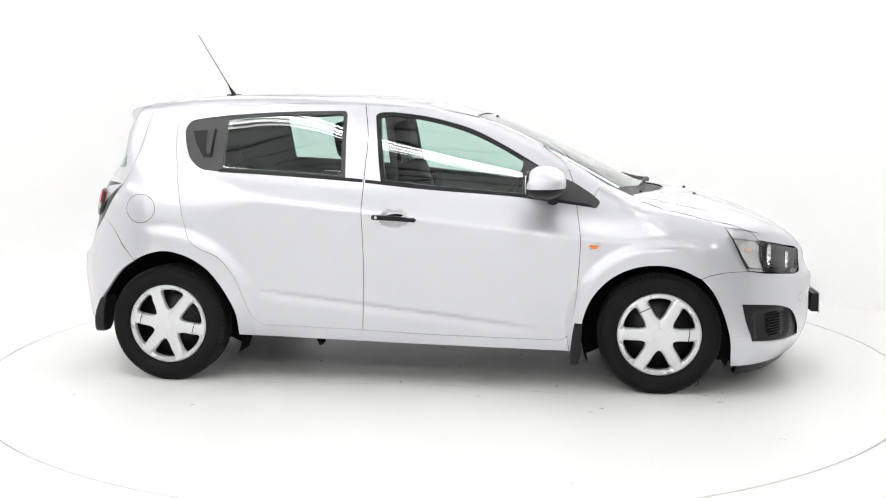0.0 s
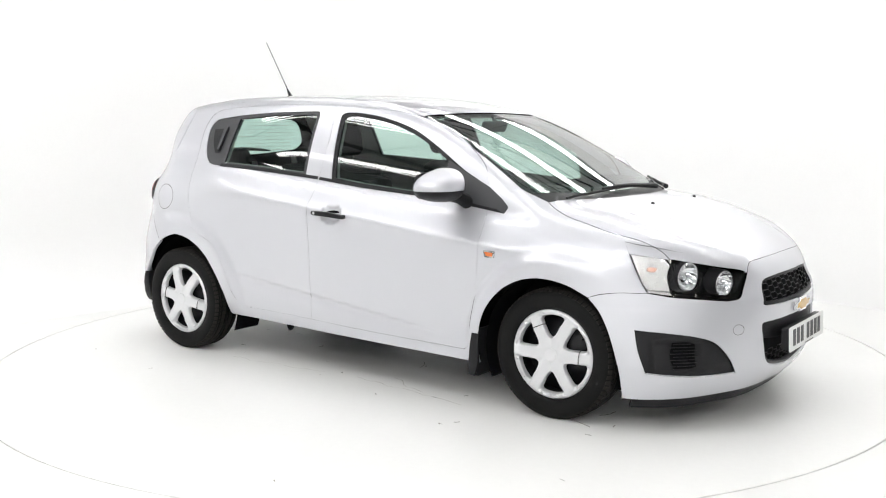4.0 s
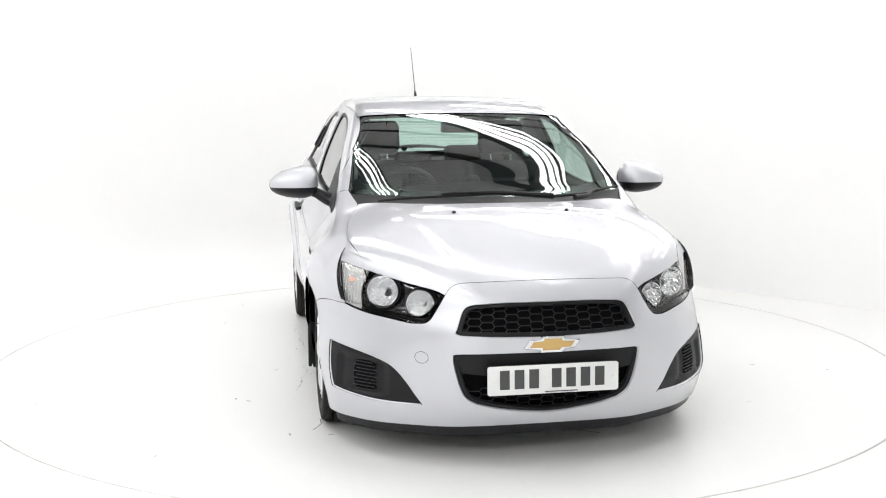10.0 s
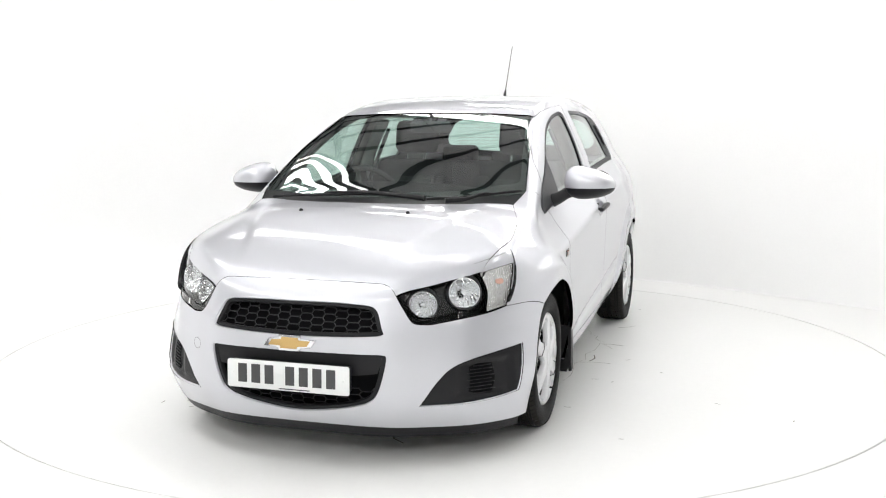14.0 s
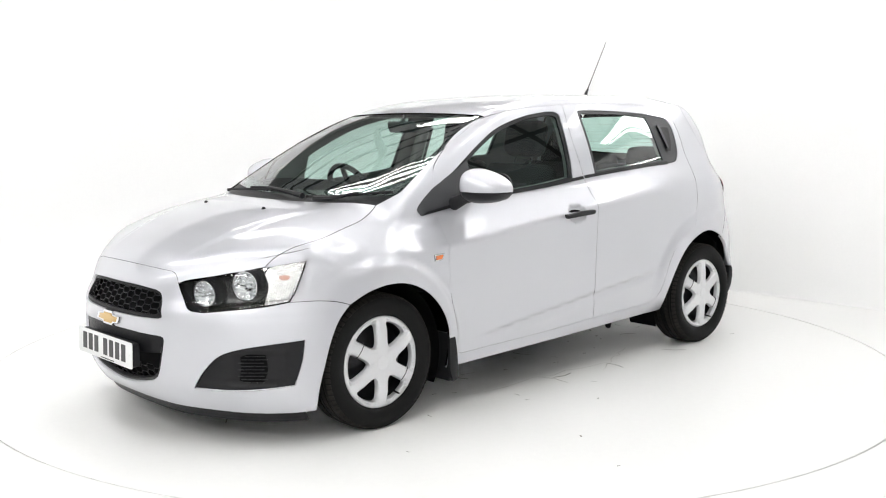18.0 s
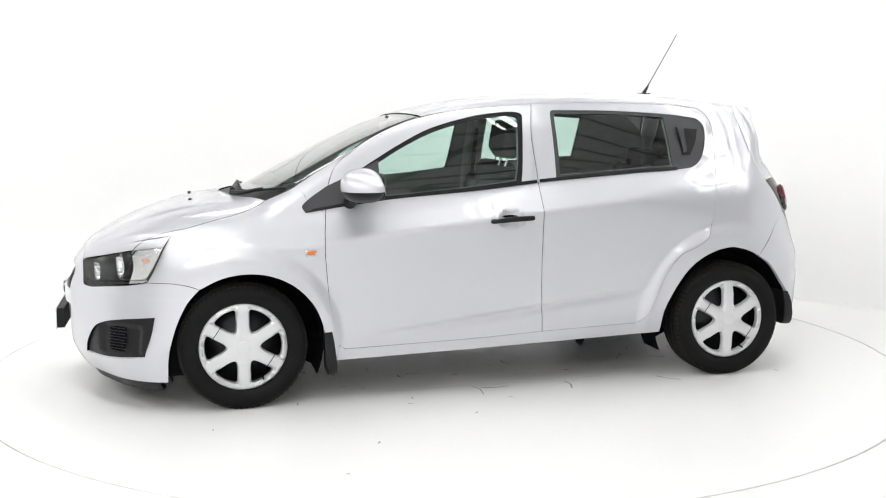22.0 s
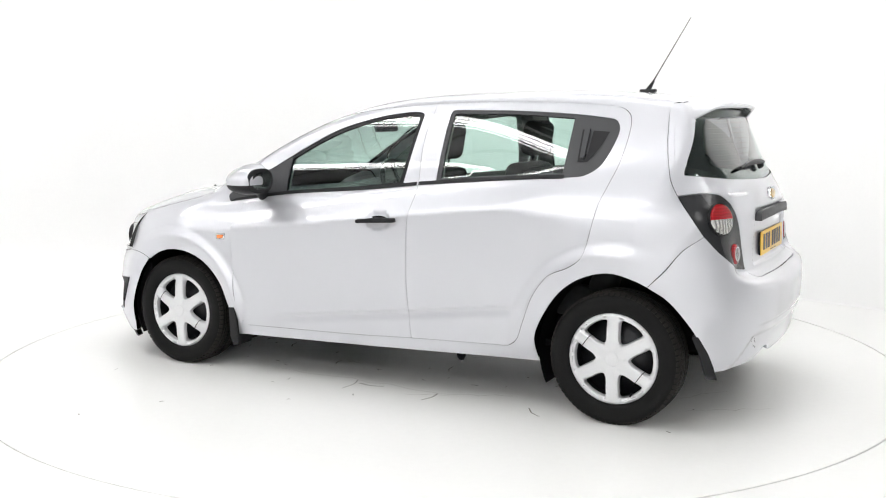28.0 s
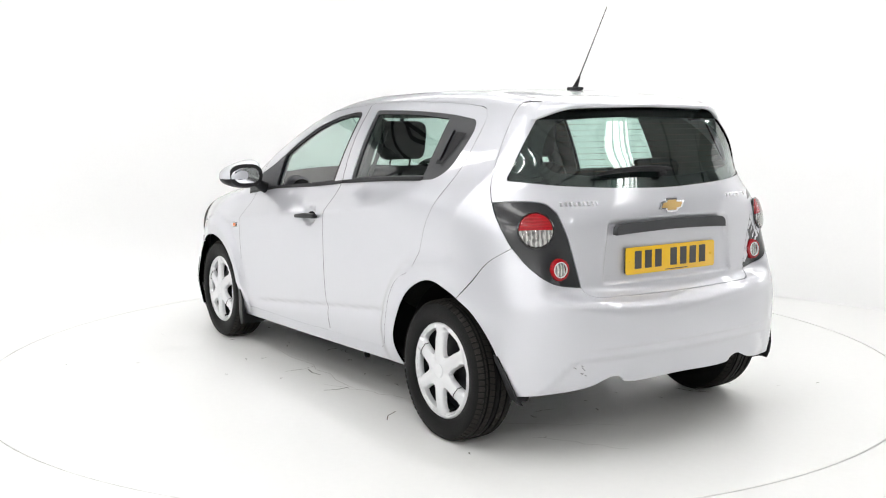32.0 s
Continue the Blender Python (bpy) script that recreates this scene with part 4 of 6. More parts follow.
bm = bmesh.new()
box(bm, 0.15, 0, 0.245, 2.9, 1.06, 0.12, bevel=0.04)
box(bm, -0.1, 0, 0.285, 1.66, 1.46, 0.10, bevel=0.03)
box(bm, 1.2, 0, 0.40, 0.7, 1.0, 0.40, bevel=0.05)
box(bm, -1.40, 0, 0.52, 0.8, 1.0, 0.30, bevel=0.05)
tube(bm, [(-1.343, -0.62, 0.27), (-1.343, 0.62, 0.27)], 0.03, 10)
tube(bm, [(-1.2, 0.30, 0.30), (-1.70, 0.30, 0.33), (-1.84, 0.305, 0.335)], 0.026, 10)
part("underbody", bm, DARK, car, "black underbody")
for x, y in ((-0.545, 0.74), (-0.545, -0.74)):
    bm = bmesh.new()
    slab(bm, [(-0.026, 0.03), (0.026, 0.03), (0.020, 0.006), (0.004, -0.008), (-0.006, -0.008)], -0.008, 0.008, Matrix.Translation((x, y, 0.196)) @ pose(0, 0, 0, 90, 0, 0))
    part("jacking_bracket", bm, DARK, car)

# wheel arch liners
for hx, rr, edge, a0, a1 in ((1.172, 0.372, 0.79, -25, 205), (-1.343, 0.385, 0.75, -25, 176)):
    for s in (1, -1):
        bm = bmesh.new()
        m = Matrix.Translation((hx, 0, 0.295)) @ Matrix.Rotation(radians(90), 4, "X")
        lathe(bm, [(rr, -edge * s), (rr, -0.56 * s), (0.02, -0.55 * s)], 40, m, a0, a1)
        part("arch_liner", bm, DARK, car, "black wheel arch liner")

# ---- wheels ----
TYRE = [(0.200, 0.060), (0.207, 0.078), (0.222, 0.089), (0.248, 0.0935), (0.270, 0.0925), (0.285, 0.086), (0.294, 0.077), (0.2985, 0.068)]


def wheel(x, side, angle):
    """One wheel on its hub: tyre with tread blocks, steel disc, six-spoke cover."""
    w = new("wheel")
    w.parent = car
    w.matrix_basis = pose(x, 0.747 * side, 0.300, -90 * side, 0, 0) @ pose(0, 0, 0, 0, 0, angle)
    tagged(w, "wheel with a silver six-spoke cover")
    bm = bmesh.new()
    prof = TYRE + [(0.300, 0.058), (0.300, 0.050), (0.293, 0.049), (0.293, 0.043), (0.301, 0.042), (0.3015, 0.016), (0.293, 0.015), (0.293, 0.009), (0.3018, 0.008)]
    prof = prof + [(r, -h) for r, h in prof[::-1]]
    lathe(bm, prof, 72)
    part("tyre", bm, RUBBER, w, "black tyre", sharp=35)
    bm = bmesh.new()
    n = 72
    for i in range(n):
        a = 2 * math.pi * i / n
        for k, (h0, h1) in enumerate(((0.0505, 0.0575), (0.0165, 0.0415), (-0.0415, -0.0165), (-0.0575, -0.0505))):
            t = 2 * math.pi / n * 0.80
            skew = 0.02 * (1 if h0 > 0 else -1)
            vs = []
            for r in (0.2985, 0.3035 if k in (1, 2) else 0.3025):
                for aa, hh in ((a, h0), (a + t, h0), (a + t + skew, h1), (a + skew, h1)):
                    vs.append(bm.verts.new((r * math.cos(aa), r * math.sin(aa), hh)))
            bm.faces.new(vs[4:])
            for q in range(4):
                bm.faces.new((vs[q], vs[(q + 1) % 4], vs[4 + (q + 1) % 4], vs[4 + q]))
        for s2 in (1, -1):
            vs = [bm.verts.new((r * math.cos(aa), r * math.sin(aa), hh * s2)) for aa, r, hh in ((a, 0.2995, 0.0668), (a + t * 0.9, 0.2995, 0.0668), (a + t * 0.9, 0.287, 0.0868), (a, 0.287, 0.0868))]
            us = [bm.verts.new(v.co + Vector((v.co.x, v.co.y, 0)).normalized() * 0.0022 + Vector((0, 0, 0.0022 * s2))) for v in vs]
            bm.faces.new(us)
            for q in range(4):
                bm.faces.new((vs[q], vs[(q + 1) % 4], us[(q + 1) % 4], us[q]))
    tagged(part("tread", bm, TREAD, w, smooth=False), "dusty tread blocks", kind="stuff")
    bm = bmesh.new()
    lathe(bm, [(0.205, 0.070), (0.196, 0.072), (0.190, 0.045), (0.186, -0.02), (0.10, 0.028), (0.06, 0.045), (0.0, 0.047)], 48)
    part("steel_disc", bm, STEEL, w, "black steel wheel disc")
    for i in range(5):
        bm = bmesh.new()
        a = radians(72 * i + 20)
        lathe(bm, [(0.011, 0.03), (0.011, 0.062), (0.008, 0.066), (0.0, 0.067)], 8, Matrix.Translation((0.057 * math.cos(a), 0.057 * math.sin(a), 0)))
        part("wheel_nut", bm, STEEL, w)
    # cover: a disc with six windows, thick, with a rolled rim
    outer = np.array([(0.211 * math.cos(2 * math.pi * i / 96), 0.211 * math.sin(2 * math.pi * i / 96)) for i in range(96)])
    rings = [outer]
    for i in range(6):
        c = radians(60 * i + 30)
        half = lambda r, s=0.0285: math.asin(min(0.9, s / r))
        pts = []
        for r, k in ((0.076, -0.25), (0.083, -0.8), (0.105, -1), (0.14, -1), (0.168, -1), (0.178, -0.92), (0.182, -0.75), (0.183, -0.4), (0.1835, 0.0), (0.183, 0.4), (0.182, 0.75), (0.178, 0.92), (0.168, 1), (0.14, 1), (0.105, 1), (0.083, 0.8), (0.076, 0.25)):
            a = c + k * (radians(30) - half(r, 0.0265 + 0.02 * max(0, (r - 0.10))))
            pts.append((r * math.cos(a), r * math.sin(a)))
        rings.append(round_path(pts, 0.008, True))
    vs, fs = fill(rings, 0.011)

    def height(p):
        r = np.hypot(p[:, 0], p[:, 1])
        a = np.arctan2(p[:, 1], p[:, 0])
        off = np.abs((np.degrees(a) + 30) % 60 - 30)
        across = r * np.sin(np.radians(off))
        ridge = 0.004 * np.clip(1 - (across / 0.028) ** 4, 0, 1) * np.clip((r - 0.03) / 0.04, 0, 1) * np.clip((0.19 - r) / 0.02, 0, 1)
        z = 0.088 + 0.004 * np.cos(np.clip(r / 0.205, 0, 1) * 2.0) + ridge
        z = z - 0.018 * np.clip((r - 0.192) / 0.019, 0, 1) ** 2 - 0.012 * np.clip((r - 0.140) / 0.03, 0, 1) * np.clip((across - 0.024) / 0.006, 0, 1) * np.clip((0.192 - r) / 0.004, 0, 1)
        return z

    z = height(vs)
    e = 0.0015
    gx = (height(vs + [e, 0]) - height(vs - [e, 0])) / (2 * e)
    gy = (height(vs + [0, e]) - height(vs - [0, e])) / (2 * e)
    nn = np.stack([-gx, -gy, np.ones(len(vs))], 1)
    nn /= np.linalg.norm(nn, axis=1, keepdims=True)
    t3 = vs[fs]
    turn = np.cross(t3[:, 1] - t3[:, 0], t3[:, 2] - t3[:, 0]) < 0
    fs[turn] = fs[turn][:, ::-1]
    verts, faces, k = [np.column_stack([vs, z])], fs.tolist(), len(vs)
    loops = [tuple(nn[i]) for f in faces for i in f]
    for ri, r in enumerate(rings):
        c = len(r)
        at = [int(np.argmin(np.hypot(*(vs - q).T))) for q in r]
        along = np.roll(r, -1, 0) - np.roll(r, 1, 0)
        o = np.stack([along[:, 1], -along[:, 0], 0 * along[:, 0]], 1)
        o /= np.linalg.norm(o, axis=1, keepdims=True)
        if area2(r) < 0:
            o = -o
        if ri:
            o = -o
        slant = o * (0.003 if ri == 0 else 0.006)
        verts.append(np.column_stack([r, height(r)]) + slant * [1, 1, 0] - [0, 0, 0.020])
        soft = o + [0, 0, 0.5]
        soft /= np.linalg.norm(soft, axis=1, keepdims=True)
        for i in range(c):
            j = (i + 1) % c
            faces.append((at[i], at[j], k + j, k + i))
            loops += [tuple(soft[i]), tuple(soft[j]), tuple(o[j]), tuple(o[i])]
        k += c
    me = bpy.data.meshes.new("wheel_cover")
    me.from_pydata(np.vstack(verts).tolist(), [], faces)
    me.polygons.foreach_set("use_smooth", [True] * len(me.polygons))
    me.normals_split_custom_set(loops)
    link("wheel_cover", me, SILVER, w, "silver plastic cover with six spokes")
    bm = bmesh.new()
    lathe(bm, [(0.031, 0.090), (0.030, 0.0932), (0.022, 0.0942), (0.0, 0.0946)], 32)
    part("centre_cap", bm, SILVER, w)
    # cable ties round two spokes
    for a in (150 - angle, 330 - angle):
        spoke = round(a / 60) * 60
        m = pose(0, 0, 0, 0, 0, spoke)
        bm = bmesh.new()
        ring = [(0.135, -0.040, 0.075), (0.140, -0.031, 0.093), (0.143, 0.0, 0.098), (0.146, 0.031, 0.093), (0.150, 0.040, 0.075)]
        tube(bm, [m @ Vector(p) for p in ring], 0.0018, 6)
        part("cable_tie", bm, BLACK, w)
    bm = bmesh.new()
    tube(bm, [(0.150, 0.085, 0.06), (0.155, 0.088, 0.095)], [0.005, 0.004], 8)
    part("valve", bm, BLACK, w)
    return w


for hx in (1.182, -1.343):
    for sd in (1, -1):
        wheel(hx, sd, 90 if sd > 0 else (0 if hx > 0 else 50))

# mud flaps
def rear_flap(s):
    """A moulded flap: a lip along the edge of the arch, turning inboard behind the tyre."""
    bm = bmesh.new()
    rows = []
    for z, w, tuck, y_in in ((0.432, 0.014, -0.003, 0.70), (0.41, 0.018, -0.004, 0.67), (0.36, 0.022, -0.004, 0.65), (0.30, 0.026, -0.004, 0.645), (0.26, 0.026, 0.004, 0.65), (0.235, 0.024, 0.022, 0.67)):
        i = next(k for k in range(8, len(ARCH_R) - 1) if ARCH_R[k + 1][1] <= z or k == len(ARCH_R) - 2)
        (xa, za), (xb, zb) = ARCH_R[i], ARCH_R[i + 1]
        x = xa + (xb - xa) * (z - za) / (zb - za)
        y = surface("side", [x], [max(z, 0.29)])[0][1] - 0.002 - tuck
        run = [(x - w, y - 0.004), (x + w * 0.2, y + 0.001), (x + w * 0.92, y - 0.005), (x + w, y - 0.016), (x + w, y_in)]
        back = [(px - (0.005 if k > 1 else 0.0), py - (0.005 if k < 4 else 0.0)) for k, (px, py) in enumerate(run)][::-1]
        rows.append([bm.verts.new((px, s * py, z)) for px, py in run + back])
    n = len(rows[0])
    for r0, r1 in zip(rows, rows[1:]):
        for k in range(n):
            bm.faces.new((r0[k], r0[(k + 1) % n], r1[(k + 1) % n], r1[k]))
    bm.faces.new(rows[0])
    bm.faces.new(rows[-1][::-1])
    bmesh.ops.recalc_face_normals(bm, faces=bm.faces[:])
    part("mud_flap", bm, BLACK, car, "black mud flap", sharp=50)


def front_flap(s):
    """A flat flap behind the front wheel with a flange on the sill."""
    x, top, low, y0 = 0.795, 0.372, 0.145, 0.70
    y1 = min(0.864, surface("side", [x], [top - 0.03])[0][1] - 0.006)
    bm = bmesh.new()
    slab(bm, [(y0, top), (y1, top), (y1 + 0.003, low + 0.05), (y1 - 0.015, low), (y0 + 0.02, low), (y0, low + 0.03)], -0.006, 0.006, bevel=0.003)
    bmesh.ops.transform(bm, matrix=Matrix.Translation((x, 0, 0)) @ Matrix(((0, 0, 1, 0), (s, 0, 0, 0), (0, 1, 0, 0), (0, 0, 0, 1))) @ Matrix.Translation((0, 0, -0.012)), verts=bm.verts[:])
    flap = part("mud_flap", bm, BLACK, car, "black mud flap")
    y = surface("side", [0.775], [0.33])[0][1]
    bm = bmesh.new()
    slab(bm, [(0.806, 0.385), (0.772, 0.388), (0.757, 0.30), (0.744, 0.19), (0.748, 0.155), (0.78, 0.148), (0.800, 0.20)], -0.010, 0.006, bevel=0.003)
    bmesh.ops.transform(bm, matrix=Matrix(((1, 0, 0, 0), (0, 0, s, s * y), (0, 1, 0, 0), (0, 0, 0, 1))), verts=bm.verts[:])
    part("flange", bm, BLACK, flap)


for s in (1, -1):
    front_flap(s)
    rear_flap(s)

# ---- front details ----
def sheet_points(kind, pts, inset=0.0):
    return surface(kind, [a for a, _ in pts], [b for _, b in pts], inset)


def honeycomb(kind, outline, cw, ch, inset, name, parent, r=0.0035, zmax=9.0):
    """Bars of a honeycomb mesh that fill an opening."""
    ring = ring_of(kind, outline)
    (u0, v0), (u1, v1) = ring.min(0), ring.max(0)
    bm = bmesh.new()
    segs = []
    uc = (u0 + u1) / 2
    f, g = 0.40 * cw, 0.60 * cw
    for i in range(-int((u1 - uc) / cw) - 2, int((u1 - uc) / cw) + 3):
        for j in range(-1, int((v1 - v0) / ch) + 2):
            u, z = uc + i * cw, v0 + j * ch + (ch / 2 if i % 2 else 0)
            segs += [((u - f, z + ch / 2), (u, z + ch / 2)), ((u, z + ch / 2), (u + f, z + ch / 2)), ((u + f, z + ch / 2), (u + g, z)), ((u + g, z), (u + f, z - ch / 2))]
    for a, b in segs:
        mid = np.array([[(a[0] + b[0]) / 2, (a[1] + b[1]) / 2]])
        if inside(mid, [ring])[0] and a[1] < zmax and b[1] < zmax:
            p = sheet_points(kind, [tuple(unmetric(kind, np.array(a))), tuple(unmetric(kind, np.array(b)))], inset)
            tube(bm, p.tolist(), r, 4, False)
    return part(name, bm, BLACK, parent, smooth=False)


for name, outline in (("grille", GRILLE), ("lower_intake", INTAKE)):
    back = panel(name, "nose", outline, DARK, car, inset=0.055, depth=-0.045, gap=0.001, step=0.05, label="black opening with a honeycomb mesh")
    if name == "grille":
        honeycomb("nose", outline, 0.044, 0.027, 0.020, "honeycomb", back, 0.0026)
    else:
        honeycomb("nose", outline, 0.044, 0.027, 0.025, "honeycomb", back, 0.0026, zmax=0.335)
    inner = [shrink(ring_of("nose", outline), 0.016)]
    rim = [shrink(ring_of("nose", outline), 0.001)]
    link("surround", shell_mesh("surround", "nose", [rim[0], inner[0]], 0.03, 0.010, 0.02), BLACK, back, "black surround")
plate_bed = [[(-18.4, 0.464), (0.0, 0.466), (18.4, 0.464)], [(18.4, 0.464), (18.5, 0.44), (17.6, 0.385)], [(17.6, 0.385), (12.0, 0.375), (0.0, 0.375), (-12.0, 0.375), (-17.6, 0.385)], [(-17.6, 0.385), (-18.5, 0.44), (-18.4, 0.464)]]
panel("plate_bed", "nose", plate_bed, BLACK, car, inset=0.012, depth=0.02, gap=0.004)

def fog_pocket(p):
    """The hollow of the fog lamp blank."""
    phi, z = np.degrees(np.arctan2(np.abs(p[:, 1]), p[:, 0] - 0.9)), p[:, 2]
    a = np.clip((phi - 32.0) / 3.0, 0, 1) * np.clip((47.5 - phi) / 2.0, 0, 1) * np.clip((z - 0.268) / 0.015, 0, 1) * np.clip((0.425 - z) / 0.03, 0, 1)
    return -0.016 * a * a * (3 - 2 * a)


for s in (1, -1):
    mir = s < 0
    fog = panel("fog_insert", "nose", FOG, BLACK, car, inset=0.010, depth=-0.010, gap=0.001, mirror=mir, label="black fog lamp blank", step=0.011, lift=fog_pocket)
    slots = [[(36.2, 0.392), (38.0, 0.402), (41.6, 0.400)], [(41.6, 0.400), (42.2, 0.34), (41.3, 0.286)], [(41.3, 0.286), (38.0, 0.285), (36.0, 0.295)], [(36.0, 0.295), (36.4, 0.34), (36.2, 0.392)]]
    panel("slot_panel", "nose", slots, DARK, fog, inset=0.0250, depth=0.0, gap=0, mirror=mir)
    ring = ring_of("nose", slots)
    bm = bmesh.new()
    for j in range(9):
        z = 0.287 + j * 0.0135
        for i in range(5):
            u = (36.4 + i * 1.45 + (0.7 if j % 2 else 0)) * DEG
            if inside(np.array([[u, z]]), [ring])[0]:
                p = sheet_points("nose", [((u - 0.011) / DEG, z), ((u + 0.011) / DEG, z)], 0.0225) * [1, s, 1]
                tube(bm, p.tolist(), 0.0026, 4, True)
    tagged(part("slot_grid", bm, BLACK, fog, smooth=False), kind="stuff")
    # head lamp inside
    hl = panel("headlamp", "nose", LAMP, GLOSS_BLACK, car, inset=0.075, depth=-0.068, gap=0.002, mirror=mir, label="twin round headlamp in a black housing")
    clear = [[(40.5, 0.7490), (46.0, 0.7645), (50.3, 0.774)], [(50.3, 0.774), (49.3, 0.72), (48.0, 0.66), (46.6, 0.616)], [(46.6, 0.616), (44.0, 0.608), (41.2, 0.602)], [(41.2, 0.602), (42.0, 0.68), (40.5, 0.7490)]]
    panel("indicator_reflector", "nose", clear, INDICATOR, hl, inset=0.007, depth=0.05, gap=0.0, mirror=mir, step=0.015, label="clear ribbed indicator")
    amber = [[(44.3, 0.718), (45.6, 0.722), (46.7, 0.718), (46.6, 0.706), (45.6, 0.701), (44.5, 0.706)]]
    panel("amber_bulb", "nose", amber, BULB, hl, inset=0.0055, depth=0.002, gap=0.0, mirror=mir, step=0.012)
    for phi, z, r in ((36.4, 0.677, 0.061), (26.9, 0.640, 0.054)):
        c = surface("nose", [phi], [z], 0.020)[0] * [1, s, 1]
        m = Matrix.Translation(Vector(c)) @ pose(0, 0, 0, 0, 90, 20 * s)
        bm = bmesh.new()
        lathe(bm, [(r * 1.16, -0.07), (r * 1.14, -0.010), (r * 1.09, -0.002), (r * 1.03, -0.004), (r * 1.01, -0.012)], 40, m)
        part("bezel", bm, BLACK, hl)
        bm = bmesh.new()
        lathe(bm, [(r * 1.03, -0.006), (r * 1.02, -0.001), (r * 0.98, -0.001), (r * 0.965, -0.008)], 40, m)
        part("bright_ring", bm, CHROME, hl, "thin chrome ring")
        # fluted bowl: every other spoke of the fan stands a little proud
        bm = bmesh.new()
        fan = []
        for k, (rr, dd) in enumerate(((0.97, -0.006), (0.84, -0.020), (0.66, -0.034), (0.46, -0.045), (0.24, -0.051))):
            fan.append([bm.verts.new(m @ Vector((r * rr * math.cos(2 * math.pi * i / 36), r * rr * math.sin(2 * math.pi * i / 36), dd + (0.0035 if (i + k) % 2 and 0 < k < 4 else 0.0)))) for i in range(36)])
        for a, b in zip(fan, fan[1:]):
            for i in range(36):
                bm.faces.new((a[i], a[(i + 1) % 36], b[(i + 1) % 36], b[i]))
        bm.faces.new(fan[-1])
        part("reflector", bm, REFLECTOR, hl, "bright faceted lamp reflector", smooth=False)
        bm = bmesh.new()
        lathe(bm, [(r * 0.22, -0.05), (r * 0.22, -0.022), (r * 0.16, -0.014), (0.0, -0.012)], 20, m)
        part("bulb_cap", bm, CHROME, hl)
        bm = bmesh.new()
        lathe(bm, [(r * 0.985, -0.003), (r * 0.7, 0.004), (r * 0.35, 0.008), (0.0, 0.009)], 40, m)
        part("lens", bm, LENS, hl, "clear round lamp glass")

lip_pts = [both_round([(0.0, 0.172), (20.0, 0.168), (38.0, 0.158), (50.0, 0.152)]), [(50.0, 0.152), (50.5, 0.108)], both_round([(0.0, 0.112), (20.0, 0.105), (38.0, 0.100), (50.5, 0.108)])[::-1], [(-50.5, 0.108), (-50.0, 0.152)]]
panel("chin_spoiler", "nose", lip_pts, BLACK, car, inset=0.010, depth=0.03, gap=0, label="black rubber chin spoiler")


def bars(parent, m, count, total_w, h, mat, gap_after=None, thick=0.0015):
    """A row of plain upright bars in place of writing."""
    slots = count + (0.55 if gap_after else 0)
    pitch = total_w / slots
    x = -total_w / 2
    for i in range(count):
        bm = bmesh.new()
        box(bm, x + pitch * 0.42, 0, 0, pitch * 0.66, h, thick)
        bmesh.ops.transform(bm, matrix=m, verts=bm.verts[:])
        part("character_bar", bm, mat, parent, smooth=False)
        x += pitch * (1.55 if gap_after and i + 1 == gap_after else 1)


def rounded(w, h, r, n=5):
    pts = []
    for cx, cy, a0 in ((w / 2 - r, h / 2 - r, 0), (-w / 2 + r, h / 2 - r, 90), (-w / 2 + r, -h / 2 + r, 180), (w / 2 - r, -h / 2 + r, 270)):
        pts += [(cx + r * math.cos(radians(a0 + 90 * i / n)), cy + r * math.sin(radians(a0 + 90 * i / n))) for i in range(n + 1)]
    return pts


def number_plate(m, mat, label):
    pl = new("number_plate")
    pl.parent = car
    pl.matrix_basis = m
    tagged(pl, label)
    bm = bmesh.new()
    slab(bm, rounded(0.52, 0.112, 0.010), -0.004, 0.0, bevel=0.001)
    part("plate", bm, mat, pl)
    bars(pl, Matrix.Translation((0, 0.003, 0.0009)), 7, 0.435, 0.074, INK, 3)
    bm = bmesh.new()
    box(bm, 0.03, -0.049, 0.0006, 0.13, 0.004, 0.001)
    part("maker_bar", bm, INK, pl, smooth=False)
    for x in (-0.237, 0.237):
        bm = bmesh.new()
        lathe(bm, [(0.006, 0.0), (0.005, 0.002), (0.0, 0.0025)], 12, Matrix.Translation((x, 0, 0)))
        part("screw", bm, mat, pl)


FRONT = Matrix(((0, 0, 1, 0), (1, 0, 0, 0), (0, 1, 0, 0), (0, 0, 0, 1)))
BACK = Matrix(((0, 0, -1, 0), (-1, 0, 0, 0), (0, 1, 0, 0), (0, 0, 0, 1)))
number_plate(Matrix.Translation((2.072, 0, 0.374)) @ FRONT @ pose(0, 0, 0, -2, 0, 0), WHITE_PLATE, "white front number plate")
bm = bmesh.new()
slab(bm, rounded(0.505, 0.10, 0.008), -0.04, -0.0045, Matrix.Translation((2.072, 0, 0.374)) @ FRONT)
part("plate_holder", bm, BLACK, car)
number_plate(Matrix.Translation((-1.857, 0, 0.781)) @ BACK @ pose(0, 0, 0, -1, 0, 0), YELLOW_PLATE, "yellow rear number plate")
bm = bmesh.new()
slab(bm, rounded(0.515, 0.107, 0.008), -0.012, -0.0045, Matrix.Translation((-1.857, 0, 0.781)) @ BACK)
part("plate_holder", bm, BLACK, car)


